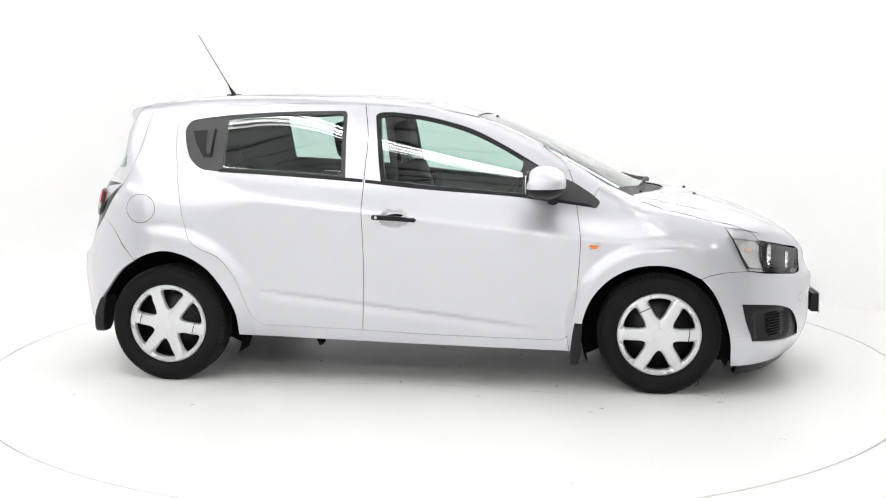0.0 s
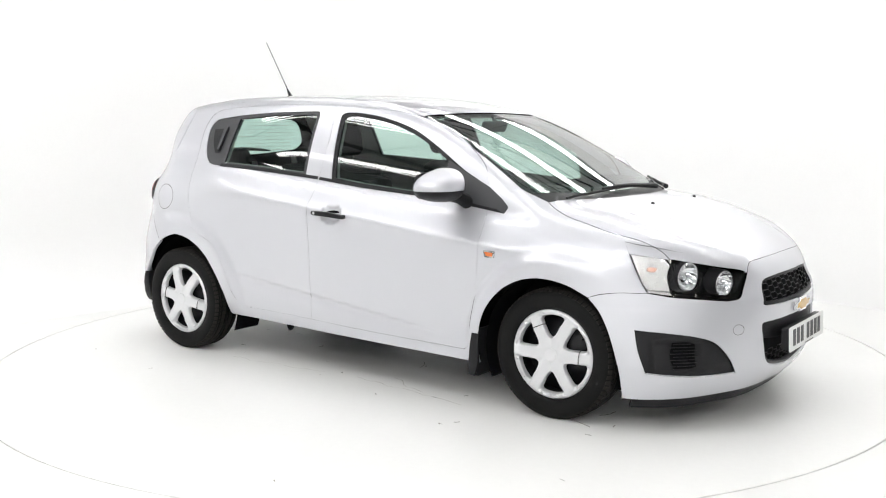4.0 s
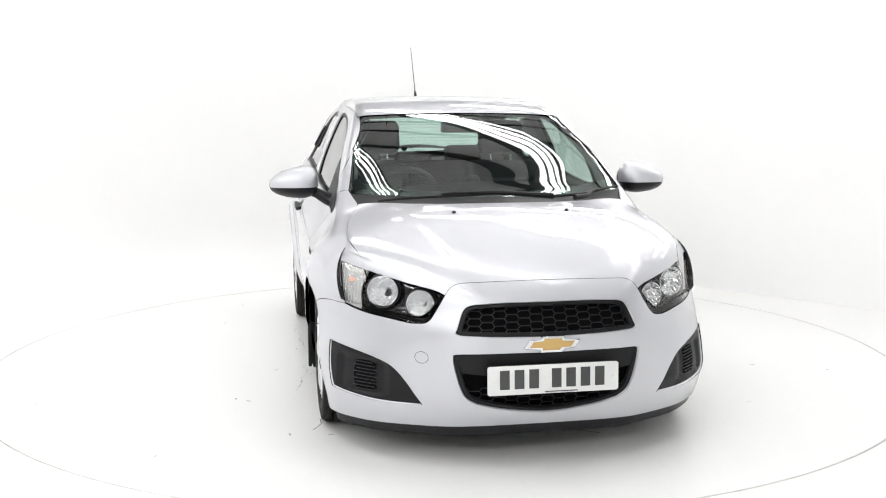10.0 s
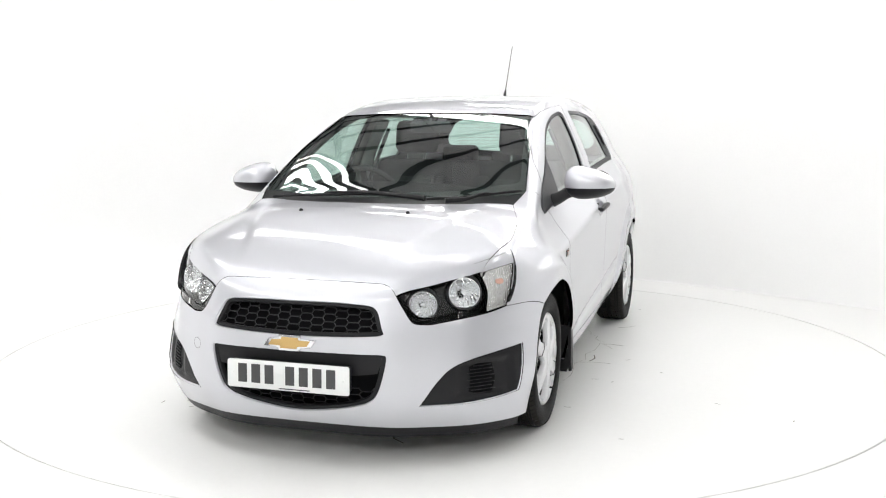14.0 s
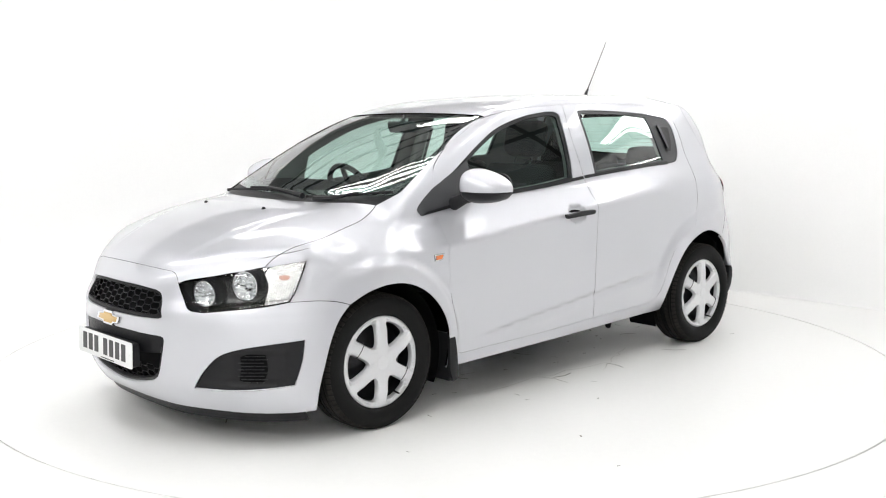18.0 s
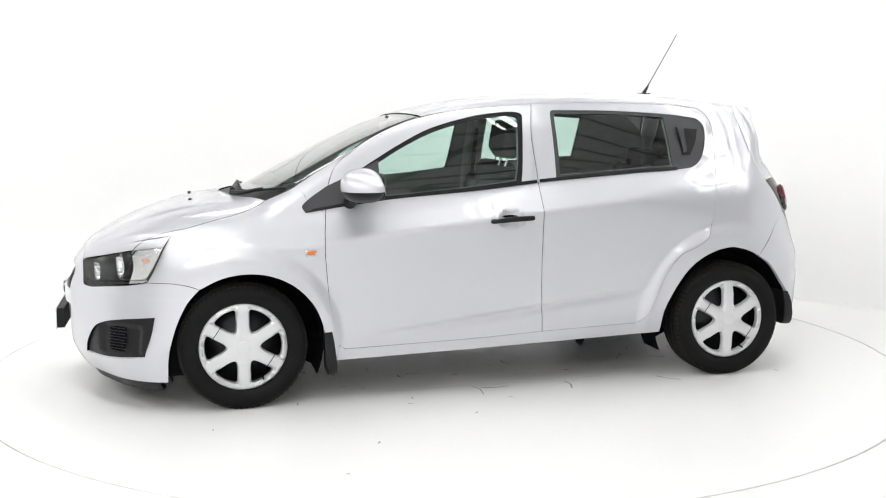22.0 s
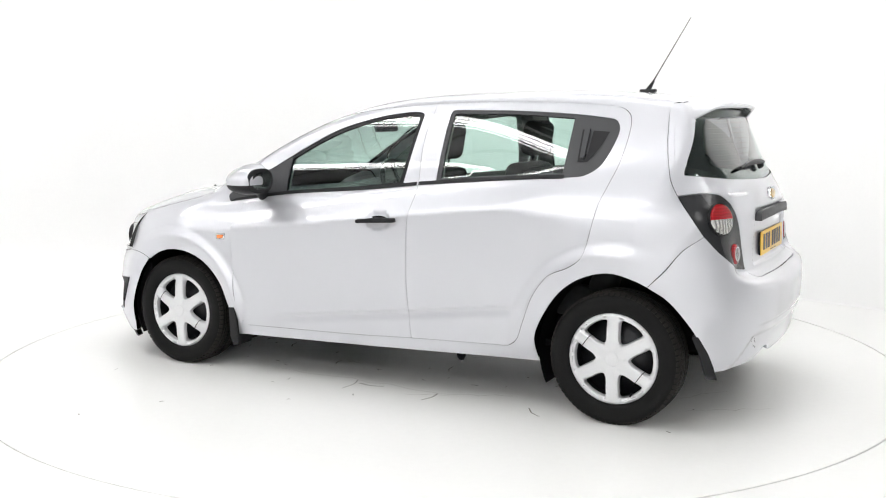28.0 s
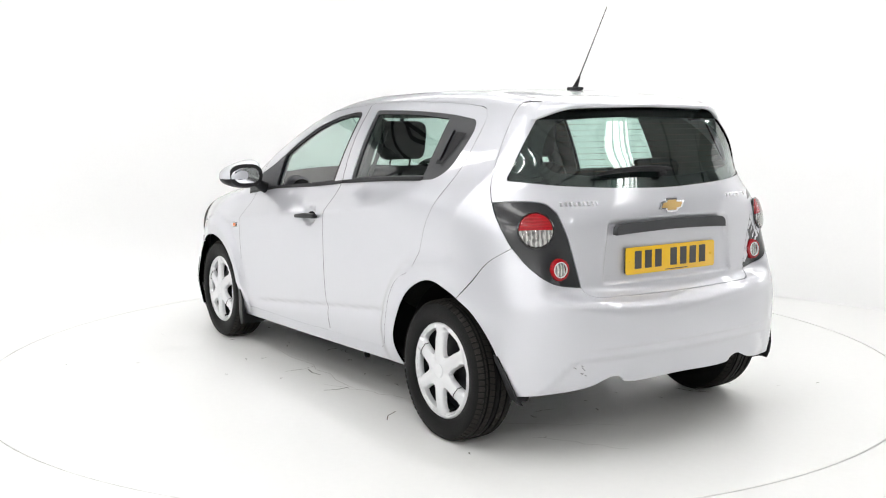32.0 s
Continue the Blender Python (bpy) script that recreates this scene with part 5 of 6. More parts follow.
def emblem(m, w, h):
    """A gold cross-shaped badge in a chrome frame."""
    shape = lambda w, h, c: [(-w / 2, -h * 0.25), (-c, -h * 0.25), (-c - 0.004, -h / 2), (c - 0.004, -h / 2), (c, -h * 0.25), (w / 2 - h * 0.35, -h * 0.25), (w / 2, h * 0.25), (c, h * 0.25), (c + 0.004, h / 2), (-c + 0.004, h / 2), (-c, h * 0.25), (-w / 2 + h * 0.35, h * 0.25)]
    em = new("emblem")
    em.parent = car
    em.matrix_basis = m
    tagged(em, "gold badge in a chrome frame")
    bm = bmesh.new()
    slab(bm, shape(w, h, w * 0.20), -0.012, 0.004, bevel=0.003)
    part("chrome_frame", bm, CHROME, em, "chrome frame", sharp=25)
    bm = bmesh.new()
    slab(bm, shape(w * 0.80, h * 0.70, w * 0.155), 0.0, 0.0065, bevel=0.0015)
    part("gold_face", bm, GOLD, em, "gold face", sharp=25)


emblem(Matrix.Translation((2.046, 0, 0.503)) @ FRONT, 0.225, 0.064)
emblem(Matrix.Translation((-1.848, 0, 1.000)) @ BACK @ pose(0, 0, 0, -12, 0, 0), 0.155, 0.062)
for c0, c1, n in ((32.0, 22.2, 9), (-22.5, -33.0, 6)):
    for i in range(n):
        a = c0 + (c1 - c0) * (i + 0.4) / n
        if n == 6 and i == 4:
            continue
        p = surface("tail", [a], [1.022])[0]
        nrm = Vector(slope(p[None])[0])
        q = nrm.to_track_quat("Z", "Y").to_matrix().to_4x4()
        bm = bmesh.new()
        box(bm, 0, 0, 0, abs(c1 - c0) / n * DEG * 0.62, 0.020, 0.004, bevel=0.0008)
        bmesh.ops.transform(bm, matrix=Matrix.Translation(Vector(p)) @ q, verts=bm.verts[:])
        part("badge_bar", bm, CHROME, hatch)

# ---- rear details ----
bar = [[(18.2, 0.893), (18.0, 0.925), (16.8, 0.938), (10.0, 0.944), (0.0, 0.948), (-10.0, 0.944), (-16.8, 0.938), (-18.0, 0.925), (-18.2, 0.893)], [(-18.2, 0.893), (-17.0, 0.895), (-9.0, 0.901), (0.0, 0.904), (9.0, 0.901), (17.0, 0.895), (18.2, 0.893)]]
panel("boot_handle", "tail", bar, GREY, hatch, inset=-0.016, depth=0.03, gap=0, label="dark grey boot handle bar")


def ring_lamp(phi, z, r, s, parent, kind):
    c = surface("tail", [phi], [z], -0.001)[0]
    nrm = slope(c[None])[0]
    nrm = Vector((nrm[0], nrm[1] * s, nrm[2]))
    aim = (nrm * 0.9 + Vector((-0.22, 0.05 * s, 0))).normalized()
    q = aim.to_track_quat("Z", "Y").to_matrix().to_4x4()
    m = Matrix.Translation(Vector((c[0], c[1] * s, c[2]))) @ q
    up = (q.inverted() @ Vector((0, 0, 1)))
    a_up = math.degrees(math.atan2(up.y, up.x))
    if kind == "split":
        for nm, mat, a0 in (("brake_lens", RED_LENS, a_up - 90), ("reverse_lens", CLEAR_LENS, a_up + 90)):
            bm = bmesh.new()
            lathe(bm, [(r, -0.02), (r, 0.0), (r * 0.93, 0.010), (r * 0.6, 0.015), (0.002, 0.017)], 24, m, a0, a0 + 180)
            part(nm, bm, mat, parent, "red lens" if mat is RED_LENS else "clear lens")
        bm = bmesh.new()
        lathe(bm, [(r * 1.06, -0.01), (r * 1.06, 0.003), (r * 1.0, 0.004)], 40, m)
        part("lens_rim", bm, GLOSS_BLACK, parent)
    else:
        bm = bmesh.new()
        lathe(bm, [(r, -0.02), (r, 0.002), (r * 0.92, 0.010), (r * 0.66, 0.012), (r * 0.60, 0.004)], 40, m)
        part("fog_ring", bm, RED_LENS, parent, "red ring lens")
        bm = bmesh.new()
        lathe(bm, [(r * 0.62, -0.005), (r * 0.58, 0.008), (r * 0.3, 0.011), (0.0, 0.012)], 30, m)
        part("centre_lens", bm, CLEAR_LENS, parent, "clear centre lens")
        bm = bmesh.new()
        lathe(bm, [(r * 0.70, 0.008), (r * 0.69, 0.0135), (r * 0.62, 0.0135), (r * 0.60, 0.008)], 40, m)
        part("lens_rim", bm, SILVER, parent, "pale rim")


for s, lamp in zip((1, -1), [o for o in car.children if o.name.startswith("tail_lamp")]):
    ring_lamp(37.2, 0.925, 0.070, s, lamp, "split")
    ring_lamp(32.2, 0.768, 0.046, s, lamp, "ring")

# spoiler over the rear window, its ends running down beside the glass
def spoiler_section(y):
    """Root x and z, tip x and z at y across the car."""
    a = abs(y)
    d = max(0.0, a - 0.38) / 0.14
    root = surface("top", [-1.440 + 0.02 * a], [min(a, 0.475)])[0]
    drop = 0.045 * d**1.9
    tip = -1.700 + 0.20 * a * a + 0.045 * d * d
    return root[0] - 0.05 * d, root[2] + 0.0025 - drop * 0.7, tip, root[2] - 0.042 - drop


bm = bmesh.new()
under = bmesh.new()
NY = 61
rowsp, rowsu = [], []
for j in range(NY):
    y = 0.522 * math.sin(math.pi / 2 * (2 * j / (NY - 1) - 1))
    x0, z0, x1, z1 = spoiler_section(y)
    line = [(x0 + (x1 - x0) * t, z0 + (z1 - z0) * (0.35 * t + 0.65 * t * t)) for t in [k / 6 for k in range(7)]]
    line += [(x1 - 0.004, z1 - 0.007), (x1 + 0.001, z1 - 0.016), (x1 + 0.012, z1 - 0.018)]
    wide = y + math.copysign(0.022 * (max(0.0, abs(y) - 0.38) / 0.14) ** 1.5, y)
    rowsp.append([bm.verts.new((x, wide if k > 2 else y + (wide - y) * k / 3, z)) for k, (x, z) in enumerate(line)])
    rowsu.append([under.verts.new(p) for p in ((x1 + 0.010, wide, z1 - 0.0175), (x1 + 0.08, y * 0.985, z1 - 0.012), (max(x1 + 0.14, -1.63 + 0.06 * abs(y)), y * 0.96, z1 - 0.020))])
for rows_, b_ in ((rowsp, bm), (rowsu, under)):
    for a, b in zip(rows_, rows_[1:]):
        for k in range(len(a) - 1):
            b_.faces.new((a[k], a[k + 1], b[k + 1], b[k]))
spoiler = part("spoiler", bm, PAINT, hatch, "silver roof spoiler", sharp=50)
for sd in (1, -1):
    bm = bmesh.new()
    x0, z0, x1, z1 = spoiler_section(0.522)
    foot = surface("tail", [43.2], [1.15], -0.001)[0]
    fin_rows = []
    for k in range(13):
        t = k / 12
        edge = np.array([x1, 0.544, z1]) * (1 - t) + foot * t
        phi = float(np.interp(edge[2], [1.117, 1.25, 1.31, 1.385, 1.412], [47.8, 46.3, 45.1, 43.2, 42.0])) - 1.2
        seat_pt = surface("tail", [phi], [edge[2]], -0.001)[0]
        fin_rows.append([bm.verts.new(tuple((seat_pt * (1 - u) + edge * u + np.array([0, 0.010 * math.sin(math.pi * u) * (1 - t), 0])) * [1, sd, 1])) for u in (0, 0.25, 0.5, 0.75, 1.0)] + [bm.verts.new(tuple((edge + [0.03, -0.03, 0]) * [1, sd, 1]))])
    for a, b in zip(fin_rows, fin_rows[1:]):
        for k in range(len(a) - 1):
            bm.faces.new((a[k], a[k + 1], b[k + 1], b[k]))
    part("spoiler_fin", bm, PAINT, spoiler, "silver fin beside the rear window", sharp=50)
part("spoiler_underside", under, GLOSS_BLACK, spoiler, "black underside", sharp=60)

# heater wires inside the rear window
for k in range(9):
    z = 1.145 + 0.024 * k
    bm = bmesh.new()
    tube(bm, surface("tail", np.linspace(-31, 31, 15), np.full(15, z), 0.0085).tolist(), 0.0007, 4, False)
    part("heater_wire", bm, HEATER, hatch)

# rear wiper
w0, w1 = surface("tail", [22.0], [1.135], -0.02)[0], surface("tail", [-3.0], [1.147], -0.022)[0]
bm = bmesh.new()
tube(bm, [tuple(w0 + (w1 - w0) * t + np.array([-0.004, 0, 0.012 * math.sin(math.pi * t)])) for t in np.linspace(0, 1, 8)], [0.004, 0.008, 0.010, 0.011, 0.012, 0.013, 0.013, 0.008], 8)
wiper = part("rear_wiper", bm, BLACK, hatch, "black rear wiper")
bm = bmesh.new()
piv = surface("tail", [0.0], [1.135], -0.004)[0]
lathe(bm, [(0.022, 0), (0.022, 0.018), (0.014, 0.026), (0, 0.027)], 16, Matrix.Translation(Vector(piv)) @ pose(0, 0, 0, 0, -70, 0))
part("wiper_pivot", bm, BLACK, wiper)

# front wipers, parked along the foot of the screen
for blade, arm in (([(1.095, -0.55), (1.125, -0.36), (1.138, -0.18), (1.140, 0.0)], [(1.185, 0.26), (1.165, 0.12), (1.142, -0.08), (1.134, -0.26)]), ([(1.160, 0.26), (1.110, 0.40), (1.040, 0.53), (0.955, 0.655)], [(1.195, 0.36), (1.150, 0.43), (1.085, 0.48), (1.050, 0.52)])):
    rows_ = []
    for run, up, n in ((blade, 0.010, 14), (arm, 0.020, 10)):
        q = round_path(run, 0.04)
        rows_.append(surface("top", q[:, 0], q[:, 1], -up))
    bm = bmesh.new()
    tube(bm, rows_[0].tolist(), 0.0065, 6)
    wp = part("front_wiper", bm, BLACK, car, "black wiper blade")
    bm = bmesh.new()
    tube(bm, rows_[1].tolist(), [0.014 - 0.008 * k / (len(rows_[1]) - 1) for k in range(len(rows_[1]))], 8)
    part("wiper_arm", bm, BLACK, wp)

for s in (1, -1):
    p = surface("top", [1.398], [0.255 * s])[0]
    bm = bmesh.new()
    lathe(bm, [(0.010, -0.003), (0.009, 0.005), (0.005, 0.009), (0.0, 0.010)], 12, Matrix.Translation(Vector(p)))
    part("washer_nozzle", bm, BLACK, car)

# aerial
bm = bmesh.new()
base = surface("top", [-1.225], [0.0])[0]
box(bm, base[0], 0, base[2] + 0.006, 0.085, 0.036, 0.016, bevel=0.007)
tube(bm, [(base[0], 0, base[2] + 0.01), (base[0] - 0.028, 0, base[2] + 0.055)], [0.013, 0.005], 10)
aerial = part("aerial_base", bm, BLACK, car, "black aerial foot")
bm = bmesh.new()
tube(bm, [(base[0] - 0.020, 0, base[2] + 0.045), (base[0] - 0.035, 0, base[2] + 0.07), (-1.432, 0, 1.850)], [0.0045, 0.0028, 0.0018], 6)
part("aerial_rod", bm, BLACK, aerial)

# ---- side details ----
for s in (1, -1):
    # door handles
    hp = surface("side", [-0.13], [0.868])[0]
    bm = bmesh.new()
    ring = [(-0.245, 0.876), (-0.24, 0.884), (-0.13, 0.881), (-0.025, 0.868), (-0.020, 0.857), (-0.03, 0.850), (-0.13, 0.857), (-0.235, 0.861), (-0.245, 0.866)]
    slab(bm, ring, 0.012, 0.034, Matrix.Translation((0, hp[1] * 0, 0)), bevel=0.005)
    bmesh.ops.transform(bm, matrix=Matrix(((1, 0, 0, 0), (0, 0, s, s * (hp[1] - 0.004)), (0, 1, 0, 0), (0, 0, 0, 1))), verts=bm.verts[:])
    for hx in (-0.225, -0.045):
        box(bm, hx, s * (hp[1] + 0.006), 0.867 + (0.003 if hx < -0.1 else -0.004), 0.03, 0.03, 0.016, bevel=0.003)
    dh = part("door_handle", bm, BLACK, car, "black door handle")
    if s < 0:
        bm = bmesh.new()
        lathe(bm, [(0.0075, 0.0), (0.0075, 0.003), (0.0, 0.004)], 14, Matrix(((1, 0, 0, -0.222), (0, 0, s, s * (hp[1] + 0.029)), (0, 1, 0, 0.873), (0, 0, 0, 1))))
        part("lock", bm, SILVER, dh, "bright key lock")
    # side repeater
    lens_at = lambda w, h: [[(0.859 + w, 0.735 + h), (0.859 - w - 0.006, 0.737 + h)], [(0.859 - w - 0.006, 0.737 + h), (0.859 - w + 0.003, 0.737 - h)], [(0.859 - w + 0.003, 0.737 - h), (0.859 + w - 0.004, 0.735 - h)], [(0.859 + w - 0.004, 0.735 - h), (0.859 + w, 0.735 + h)]]
    panel("repeater_rim", "side", lens_at(0.029, 0.016), CLEAR_LENS, car, inset=-0.003, depth=0.005, gap=0, mirror=s < 0, step=0.012, fine=0.006)
    panel("side_repeater", "side", lens_at(0.020, 0.009), ORANGE, car, inset=-0.005, depth=0.004, gap=0, mirror=s < 0, step=0.01, fine=0.005, label="amber side repeater")
    # wing mirror
    def shell(z_lo, z_hi, grow=0.0):
        bm = bmesh.new()
        bmesh.ops.create_uvsphere(bm, u_segments=40, v_segments=28, radius=1)
        for v in bm.verts:
            x, y, z = v.co
            e = lambda q, p: math.copysign(abs(q) ** p, q)
            x, y, z = e(x, 0.85), e(y, 0.80), e(z, 0.80)
            fx = 0.118 if x > 0 else 0.078
            v.co = Vector(((fx + grow) * x - 0.012 * y, (0.122 + grow) * y, (0.076 + grow) * z * (1 - 0.30 * y) - 0.010 * y))
        for z, keep_up in ((z_lo, True), (z_hi, False)):
            geom = bm.verts[:] + bm.edges[:] + bm.faces[:]
            bmesh.ops.bisect_plane(bm, geom=geom, plane_co=(0, 0, z), plane_no=(0, 0, 1), clear_inner=keep_up, clear_outer=not keep_up)
        bmesh.ops.transform(bm, matrix=Matrix.Translation((0.60, 0.912 * s, 1.045)) @ Matrix.Diagonal((1, s, 1, 1)), verts=bm.verts[:])
        return bm
    mirror_ob = part("wing_mirror", shell(-0.018, 0.2), PAINT, car, "silver wing mirror cap over a black base")
    part("mirror_base", shell(-0.2, -0.020, -0.002), BLACK, mirror_ob, "black mirror base")
    bm = bmesh.new()
    slab(bm, [(0.074 * math.copysign(abs(math.cos(a)) ** 0.7, math.cos(a)), 0.044 * math.copysign(abs(math.sin(a)) ** 0.7, math.sin(a))) for a in [2 * math.pi * i / 28 for i in range(28)]], 0, 0.004, Matrix.Translation((0.528, 0.905 * s, 1.045)) @ BACK)
    part("mirror_glass", bm, CHROME, mirror_ob, "mirror glass")
    bm = bmesh.new()
    slab(bm, [(0.098 * math.copysign(abs(math.cos(a)) ** 0.75, math.cos(a)), 0.064 * math.copysign(abs(math.sin(a)) ** 0.75, math.sin(a))) for a in [2 * math.pi * i / 36 for i in range(36)]], -0.012, 0.0, Matrix.Translation((0.5295, 0.905 * s, 1.045)) @ BACK, bevel=0.004)
    part("mirror_bezel", bm, BLACK, mirror_ob, "black mirror bezel")
    bm = bmesh.new()
    pts = [(0.655, 0.72, 0.955), (0.645, 0.765, 0.975), (0.63, 0.80, 0.995), (0.62, 0.84, 1.01)]
    tube(bm, [(x, y * s, z) for x, y, z in pts], [0.036, 0.030, 0.026, 0.026], 12)
    part("mirror_arm", bm, BLACK, mirror_ob)

# fuel flap, towing-eye cover: flat dark rings drawn for the shade in their gaps
def groove_shade(kind, c, r, mir, parent, w=0.003):
    u, v = c
    k = DEG if kind in ("nose", "tail") else 1.0
    outer = [[(u + r / k * math.cos(a), v + r * 0.9 * math.sin(a)) for a in [2 * math.pi * i / 28 for i in range(28)]]]
    rings = [ring_of(kind, outer, 0.01)]
    rings.append(shrink(rings[0], w))
    return link("groove_shade", shell_mesh("groove_shade", kind, rings, 0.02, -0.0006, 0.0, mir), GREY, parent)


groove_shade("side", (-1.465, 0.905), 0.083, True, car)
groove_shade("nose", (25.6, 0.444), 0.026, True, car, 0.0018)

# scuffs on the rear bumper
random.seed(4)
for i in range(5):
    a, z = 27.5 + random.uniform(-1.6, 1.6), 0.362 + random.uniform(-0.025, 0.025)
    pts = [(a, z), (a + random.uniform(-0.6, 0.6), z + 0.006), (a + random.uniform(0.2, 0.8), z + random.uniform(0.006, 0.016))]
    bm = bmesh.new()
    tube(bm, surface("tail", [p[0] for p in pts], [p[1] for p in pts], -0.0002).tolist(), 0.0012, 4)
    part("scratch", bm, GREY, car)

# ---- cabin ----
def cushion(bm, m, sx, sy, sz, bev=0.04):
    vs = box(bm, 0, 0, 0, sx, sy, sz, bevel=bev, seg=4)
    bmesh.ops.transform(bm, matrix=m, verts=vs)


def front_seat(y, x):
    seat = new("front_seat")
    seat.parent = car
    tagged(seat, "dark fabric front seat with headrest")
    bm = bmesh.new()
    cushion(bm, pose(x + 0.24, y, 0.50, 0, -8, 0), 0.52, 0.50, 0.16)
    part("cushion", bm, SEAT, seat)
    back = Matrix.Translation((x, y, 0.50)) @ pose(0, 0, 0, 0, -16, 0)
    bm = bmesh.new()
    cushion(bm, back @ pose(0, 0, 0.30), 0.13, 0.47, 0.66, 0.05)
    cushion(bm, back @ pose(0.03, 0.2, 0.28), 0.16, 0.09, 0.50, 0.035)
    cushion(bm, back @ pose(0.03, -0.2, 0.28), 0.16, 0.09, 0.50, 0.035)
    part("backrest", bm, SEAT, seat)
    bm = bmesh.new()
    cushion(bm, back @ pose(0.068, 0, 0.28), 0.02, 0.26, 0.46, 0.008)
    part("insert", bm, SEAT_INSERT, seat)
    bm = bmesh.new()
    cushion(bm, back @ pose(0.01, 0, 0.775, 0, 6, 0), 0.105, 0.27, 0.20, 0.045)
    part("headrest", bm, SEAT, seat)
    for dy in (-0.06, 0.06):
        bm = bmesh.new()
        tube(bm, [tuple(back @ Vector((0, dy, 0.60))), tuple(back @ Vector((0, dy, 0.70)))], 0.006, 8)
        part("post", bm, CHROME, seat)


front_seat(0.36, -0.06)
front_seat(-0.36, -0.265)
bench = new("rear_bench")
bench.parent = car
tagged(bench, "dark fabric rear bench")
bm = bmesh.new()
cushion(bm, pose(-0.92, 0, 0.52, 0, -6, 0), 0.50, 1.24, 0.16)
part("cushion", bm, SEAT, bench)
for y, w in ((0.32, 0.62), (-0.32, 0.62)):
    bm = bmesh.new()
    cushion(bm, Matrix.Translation((-1.20, y, 0.56)) @ pose(0, 0, 0, 0, -20, 0) @ pose(0, 0, 0.25), 0.13, w, 0.56, 0.045)
    part("backrest", bm, SEAT, bench)
for y in (0.36, -0.36, 0.0):
    bm = bmesh.new()
    cushion(bm, pose(-1.385, y, 1.105 if y else 1.08, 0, -14, 0), 0.09, 0.26, 0.13 if y else 0.09, 0.035)
    part("headrest", bm, SEAT, bench)
bm = bmesh.new()
box(bm, -1.56, 0, 0.98, 0.34, 1.16, 0.02, bevel=0.006)
part("parcel_shelf", bm, GREY, car, "charcoal parcel shelf")

dash = new("dashboard")
dash.parent = car
tagged(dash, "dark moulded dashboard")
bm = bmesh.new()
NYD = 21
rowsd = []
for j in range(NYD):
    y = -0.68 + 1.36 * j / (NYD - 1)
    b = 0.10 * (y / 0.68) ** 2
    hump = 0.05 * math.exp(-(((y + 0.36) / 0.17) ** 2))
    rowsd.append([bm.verts.new(p) for p in ((1.10 - 2.2 * b, y, 0.90), (1.06 - 2 * b, y, 0.945), (0.85 - b, y, 0.955), (0.66 - b, y, 0.945 + hump), (0.58 - b, y, 0.935 + hump), (0.535 - b, y, 0.90 + hump), (0.55 - b, y, 0.80), (0.50 - b, y, 0.70), (0.62, y, 0.50))])
for a, b in zip(rowsd, rowsd[1:]):
    for k in range(len(a) - 1):
        bm.faces.new((a[k], a[k + 1], b[k + 1], b[k]))
part("dash_top", bm, GREY, dash)
bm = bmesh.new()
box(bm, 0.40, 0, 0.60, 0.36, 0.24, 0.42, bevel=0.05, seg=3)
part("centre_console", bm, GREY, dash)
bm = bmesh.new()
m = Matrix.Translation((0.42, -0.33, 0.935)) @ pose(0, 0, 0, 0, -64, 0)
tube(bm, [tuple(m @ Vector((0.185 * math.cos(a), 0.185 * math.sin(a), 0))) for a in [2 * math.pi * i / 40 for i in range(41)]], 0.0155, 10)
wheel_rim = part("steering_wheel", bm, BLACK, dash, "black steering wheel")
bm = bmesh.new()
lathe(bm, [(0.0, 0.035), (0.05, 0.03), (0.07, 0.012), (0.07, -0.03)], 24, m)
for a in (0, 180, 270):
    v = box(bm, 0.11, 0, 0, 0.12, 0.035, 0.015, bevel=0.005)
    bmesh.ops.transform(bm, matrix=m @ pose(0, 0, 0, 0, 0, a + 90), verts=v)
part("wheel_hub", bm, BLACK, wheel_rim)
bm = bmesh.new()
cushion(bm, pose(0.33, 0.0, 1.315, 0, 18, 0), 0.03, 0.23, 0.062, 0.014)
rv = part("rear_view_mirror", bm, GREY, car, "dark interior mirror")
bm = bmesh.new()
tube(bm, [(0.34, 0, 1.335), (0.315, 0, 1.375)], 0.011, 8)
part("mirror_stem", bm, GREY, rv)
bm = bmesh.new()
box(bm, -0.25, 0, 0.31, 2.2, 1.36, 0.03)
part("cabin_floor", bm, DARK, car, "black carpet")
for s in (1, -1):
    # pillars seen from inside
    bm = bmesh.new()
    bp = [surface("side", [x], [z], 0.085)[0] for x, z in ((-0.33, 1.36), (-0.325, 1.2), (-0.33, 1.02), (-0.33, 0.7))]
    tube(bm, [(p[0], p[1] * s, p[2]) for p in bp], [0.035, 0.035, 0.04, 0.045], 10)
    part("pillar_trim", bm, TRIM, car)
    bm = bmesh.new()
    bp = [surface("side", [x], [z], 0.03)[0] for x, z in ((-0.345, 1.30), (-0.35, 1.0), (-0.36, 0.6))]
    tube(bm, [(p[0], (p[1] - 0.11) * s, p[2]) for p in bp], 0.012, 4)
    part("seat_belt", bm, SEAT_INSERT, car)

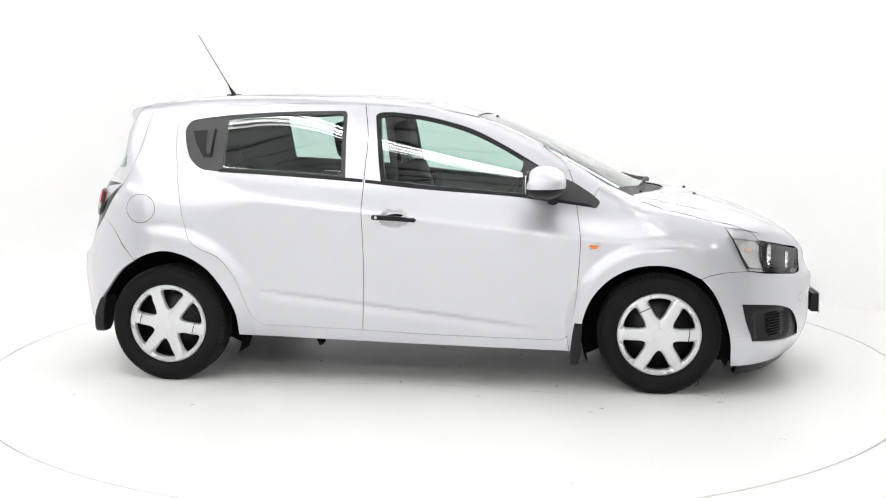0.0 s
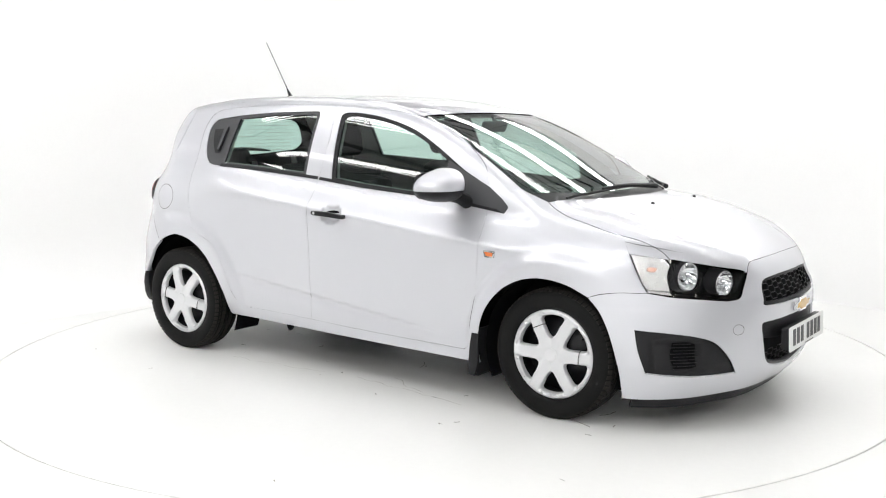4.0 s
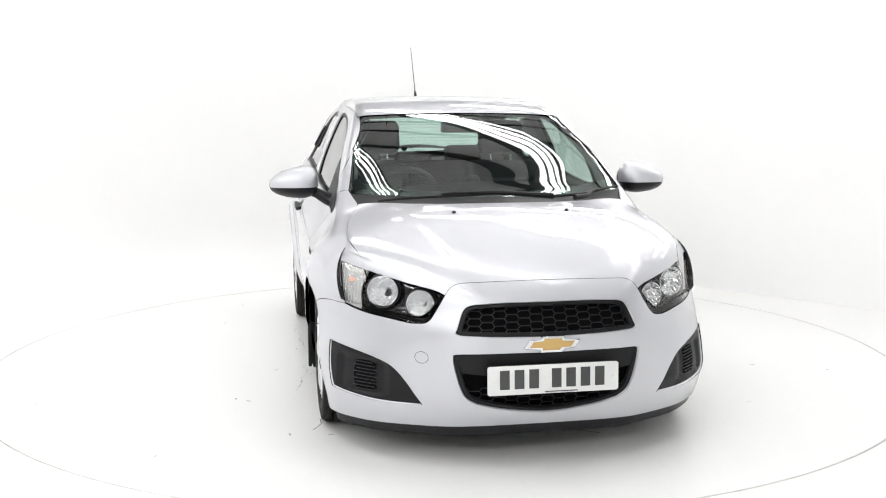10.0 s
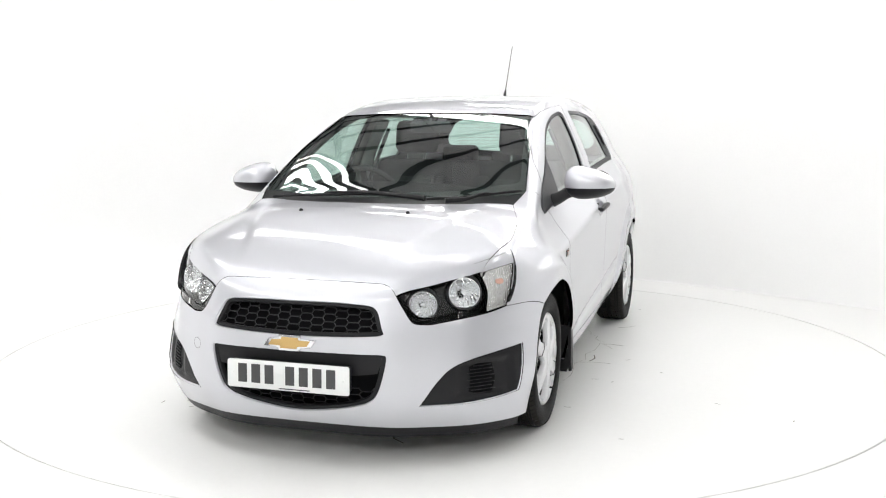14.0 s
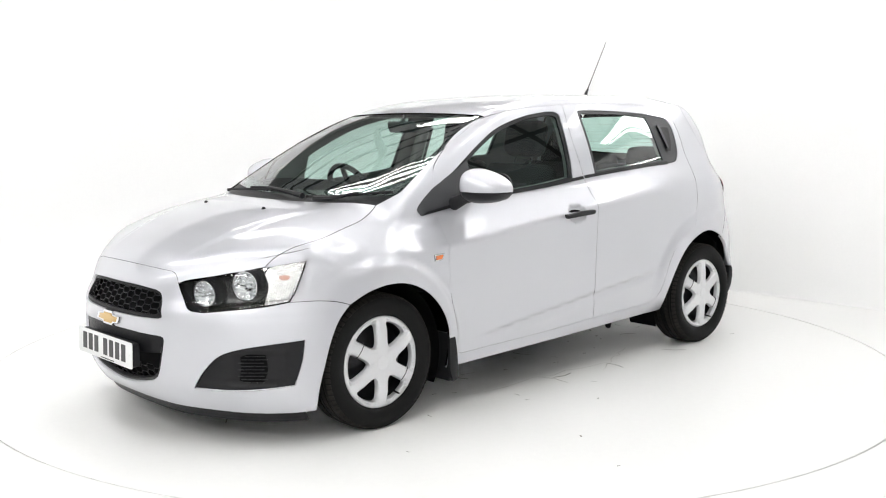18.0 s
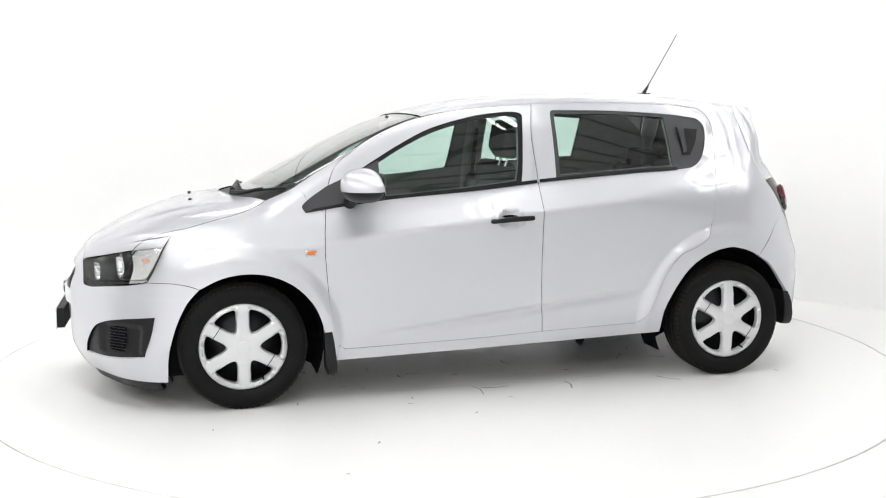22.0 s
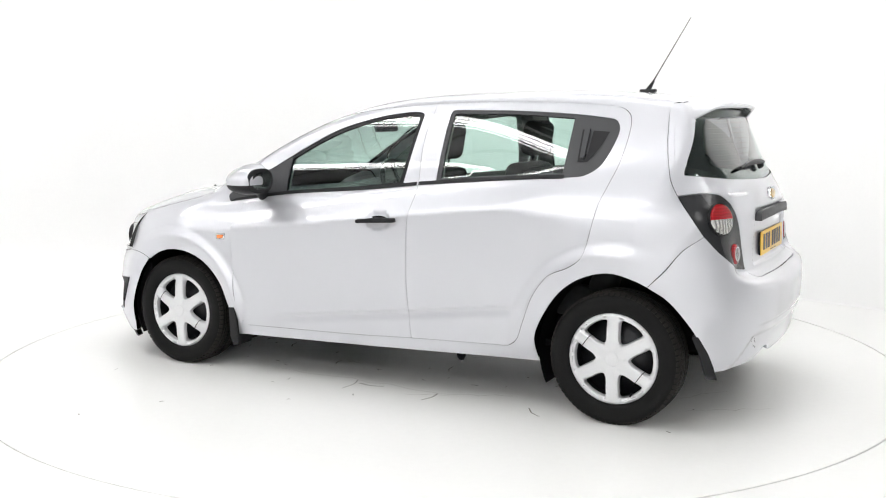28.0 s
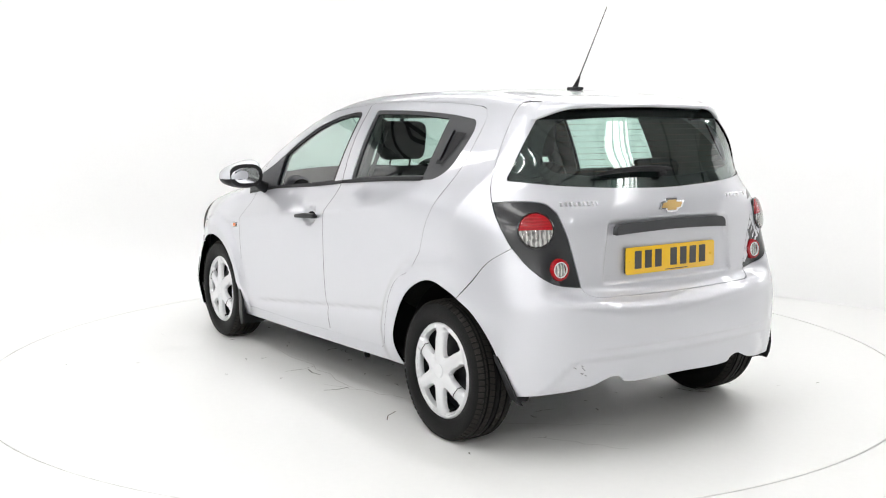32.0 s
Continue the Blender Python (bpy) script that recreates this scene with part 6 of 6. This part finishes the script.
# ---- marks on the turntable ----
random.seed(11)
for i in range(96):
    r, a = 2.3 * math.sqrt(random.random()), random.uniform(0, 2 * math.pi)
    x, y = r * math.cos(a), r * math.sin(a)
    if i > 30:
        x, y = random.uniform(-1.7, 1.6), random.uniform(-1.0, 1.0)
    L = random.uniform(0.006, 0.022) if i < 80 else random.uniform(0.03, 0.10)
    t = random.uniform(0, 6.28)
    pts = [(x, y), (x + L * math.cos(t), y + L * math.sin(t)), (x + 1.8 * L * math.cos(t + 0.2), y + 1.8 * L * math.sin(t + 0.2))]
    wd = random.uniform(0.0015, 0.0045)
    bm = bmesh.new()
    lo = [bm.verts.new((px - wd * math.sin(t), py + wd * math.cos(t), 0.0012)) for px, py in pts]
    hi = [bm.verts.new((px + wd * 0.6 * math.sin(t), py - wd * 0.6 * math.cos(t), 0.0012)) for px, py in pts]
    for k in range(2):
        bm.faces.new((lo[k], lo[k + 1], hi[k + 1], hi[k]))
    part("scuff_mark", bm, SCUFF, turntable, smooth=False)


# cracks in the paint of the deck
def crack(x0, y0, x1, y1, n=9):
    bm = bmesh.new()
    dx, dy = x1 - x0, y1 - y0
    L = math.hypot(dx, dy)
    lo, hi = [], []
    for i in range(n + 1):
        t = i / n
        k = random.uniform(-0.022, 0.022) if 0 < i < n else 0
        w = random.uniform(0.0005, 0.0016) if 0 < i < n else 0.0004
        px, py = x0 + dx * t - dy / L * k, y0 + dy * t + dx / L * k
        lo.append(bm.verts.new((px - dy / L * w, py + dx / L * w, 0.0014)))
        hi.append(bm.verts.new((px + dy / L * w, py - dx / L * w, 0.0014)))
    for i in range(n):
        bm.faces.new((lo[i], lo[i + 1], hi[i + 1], hi[i]))
    part("crack", bm, CRACK, turntable, smooth=False)


for x0, y0, x1, y1 in ((-0.9, -0.84, -0.2, -0.80), (0.0, -0.78, 0.75, -0.90), (0.15, -0.66, 0.5, -0.86), (-1.7, 0.15, -1.25, 0.75), (-1.95, 0.35, -1.6, 0.6), (-0.5, 0.85, 0.6, 0.80), (-0.8, 0.72, -0.3, 0.95)):
    crack(x0, y0, x1, y1)


motions()
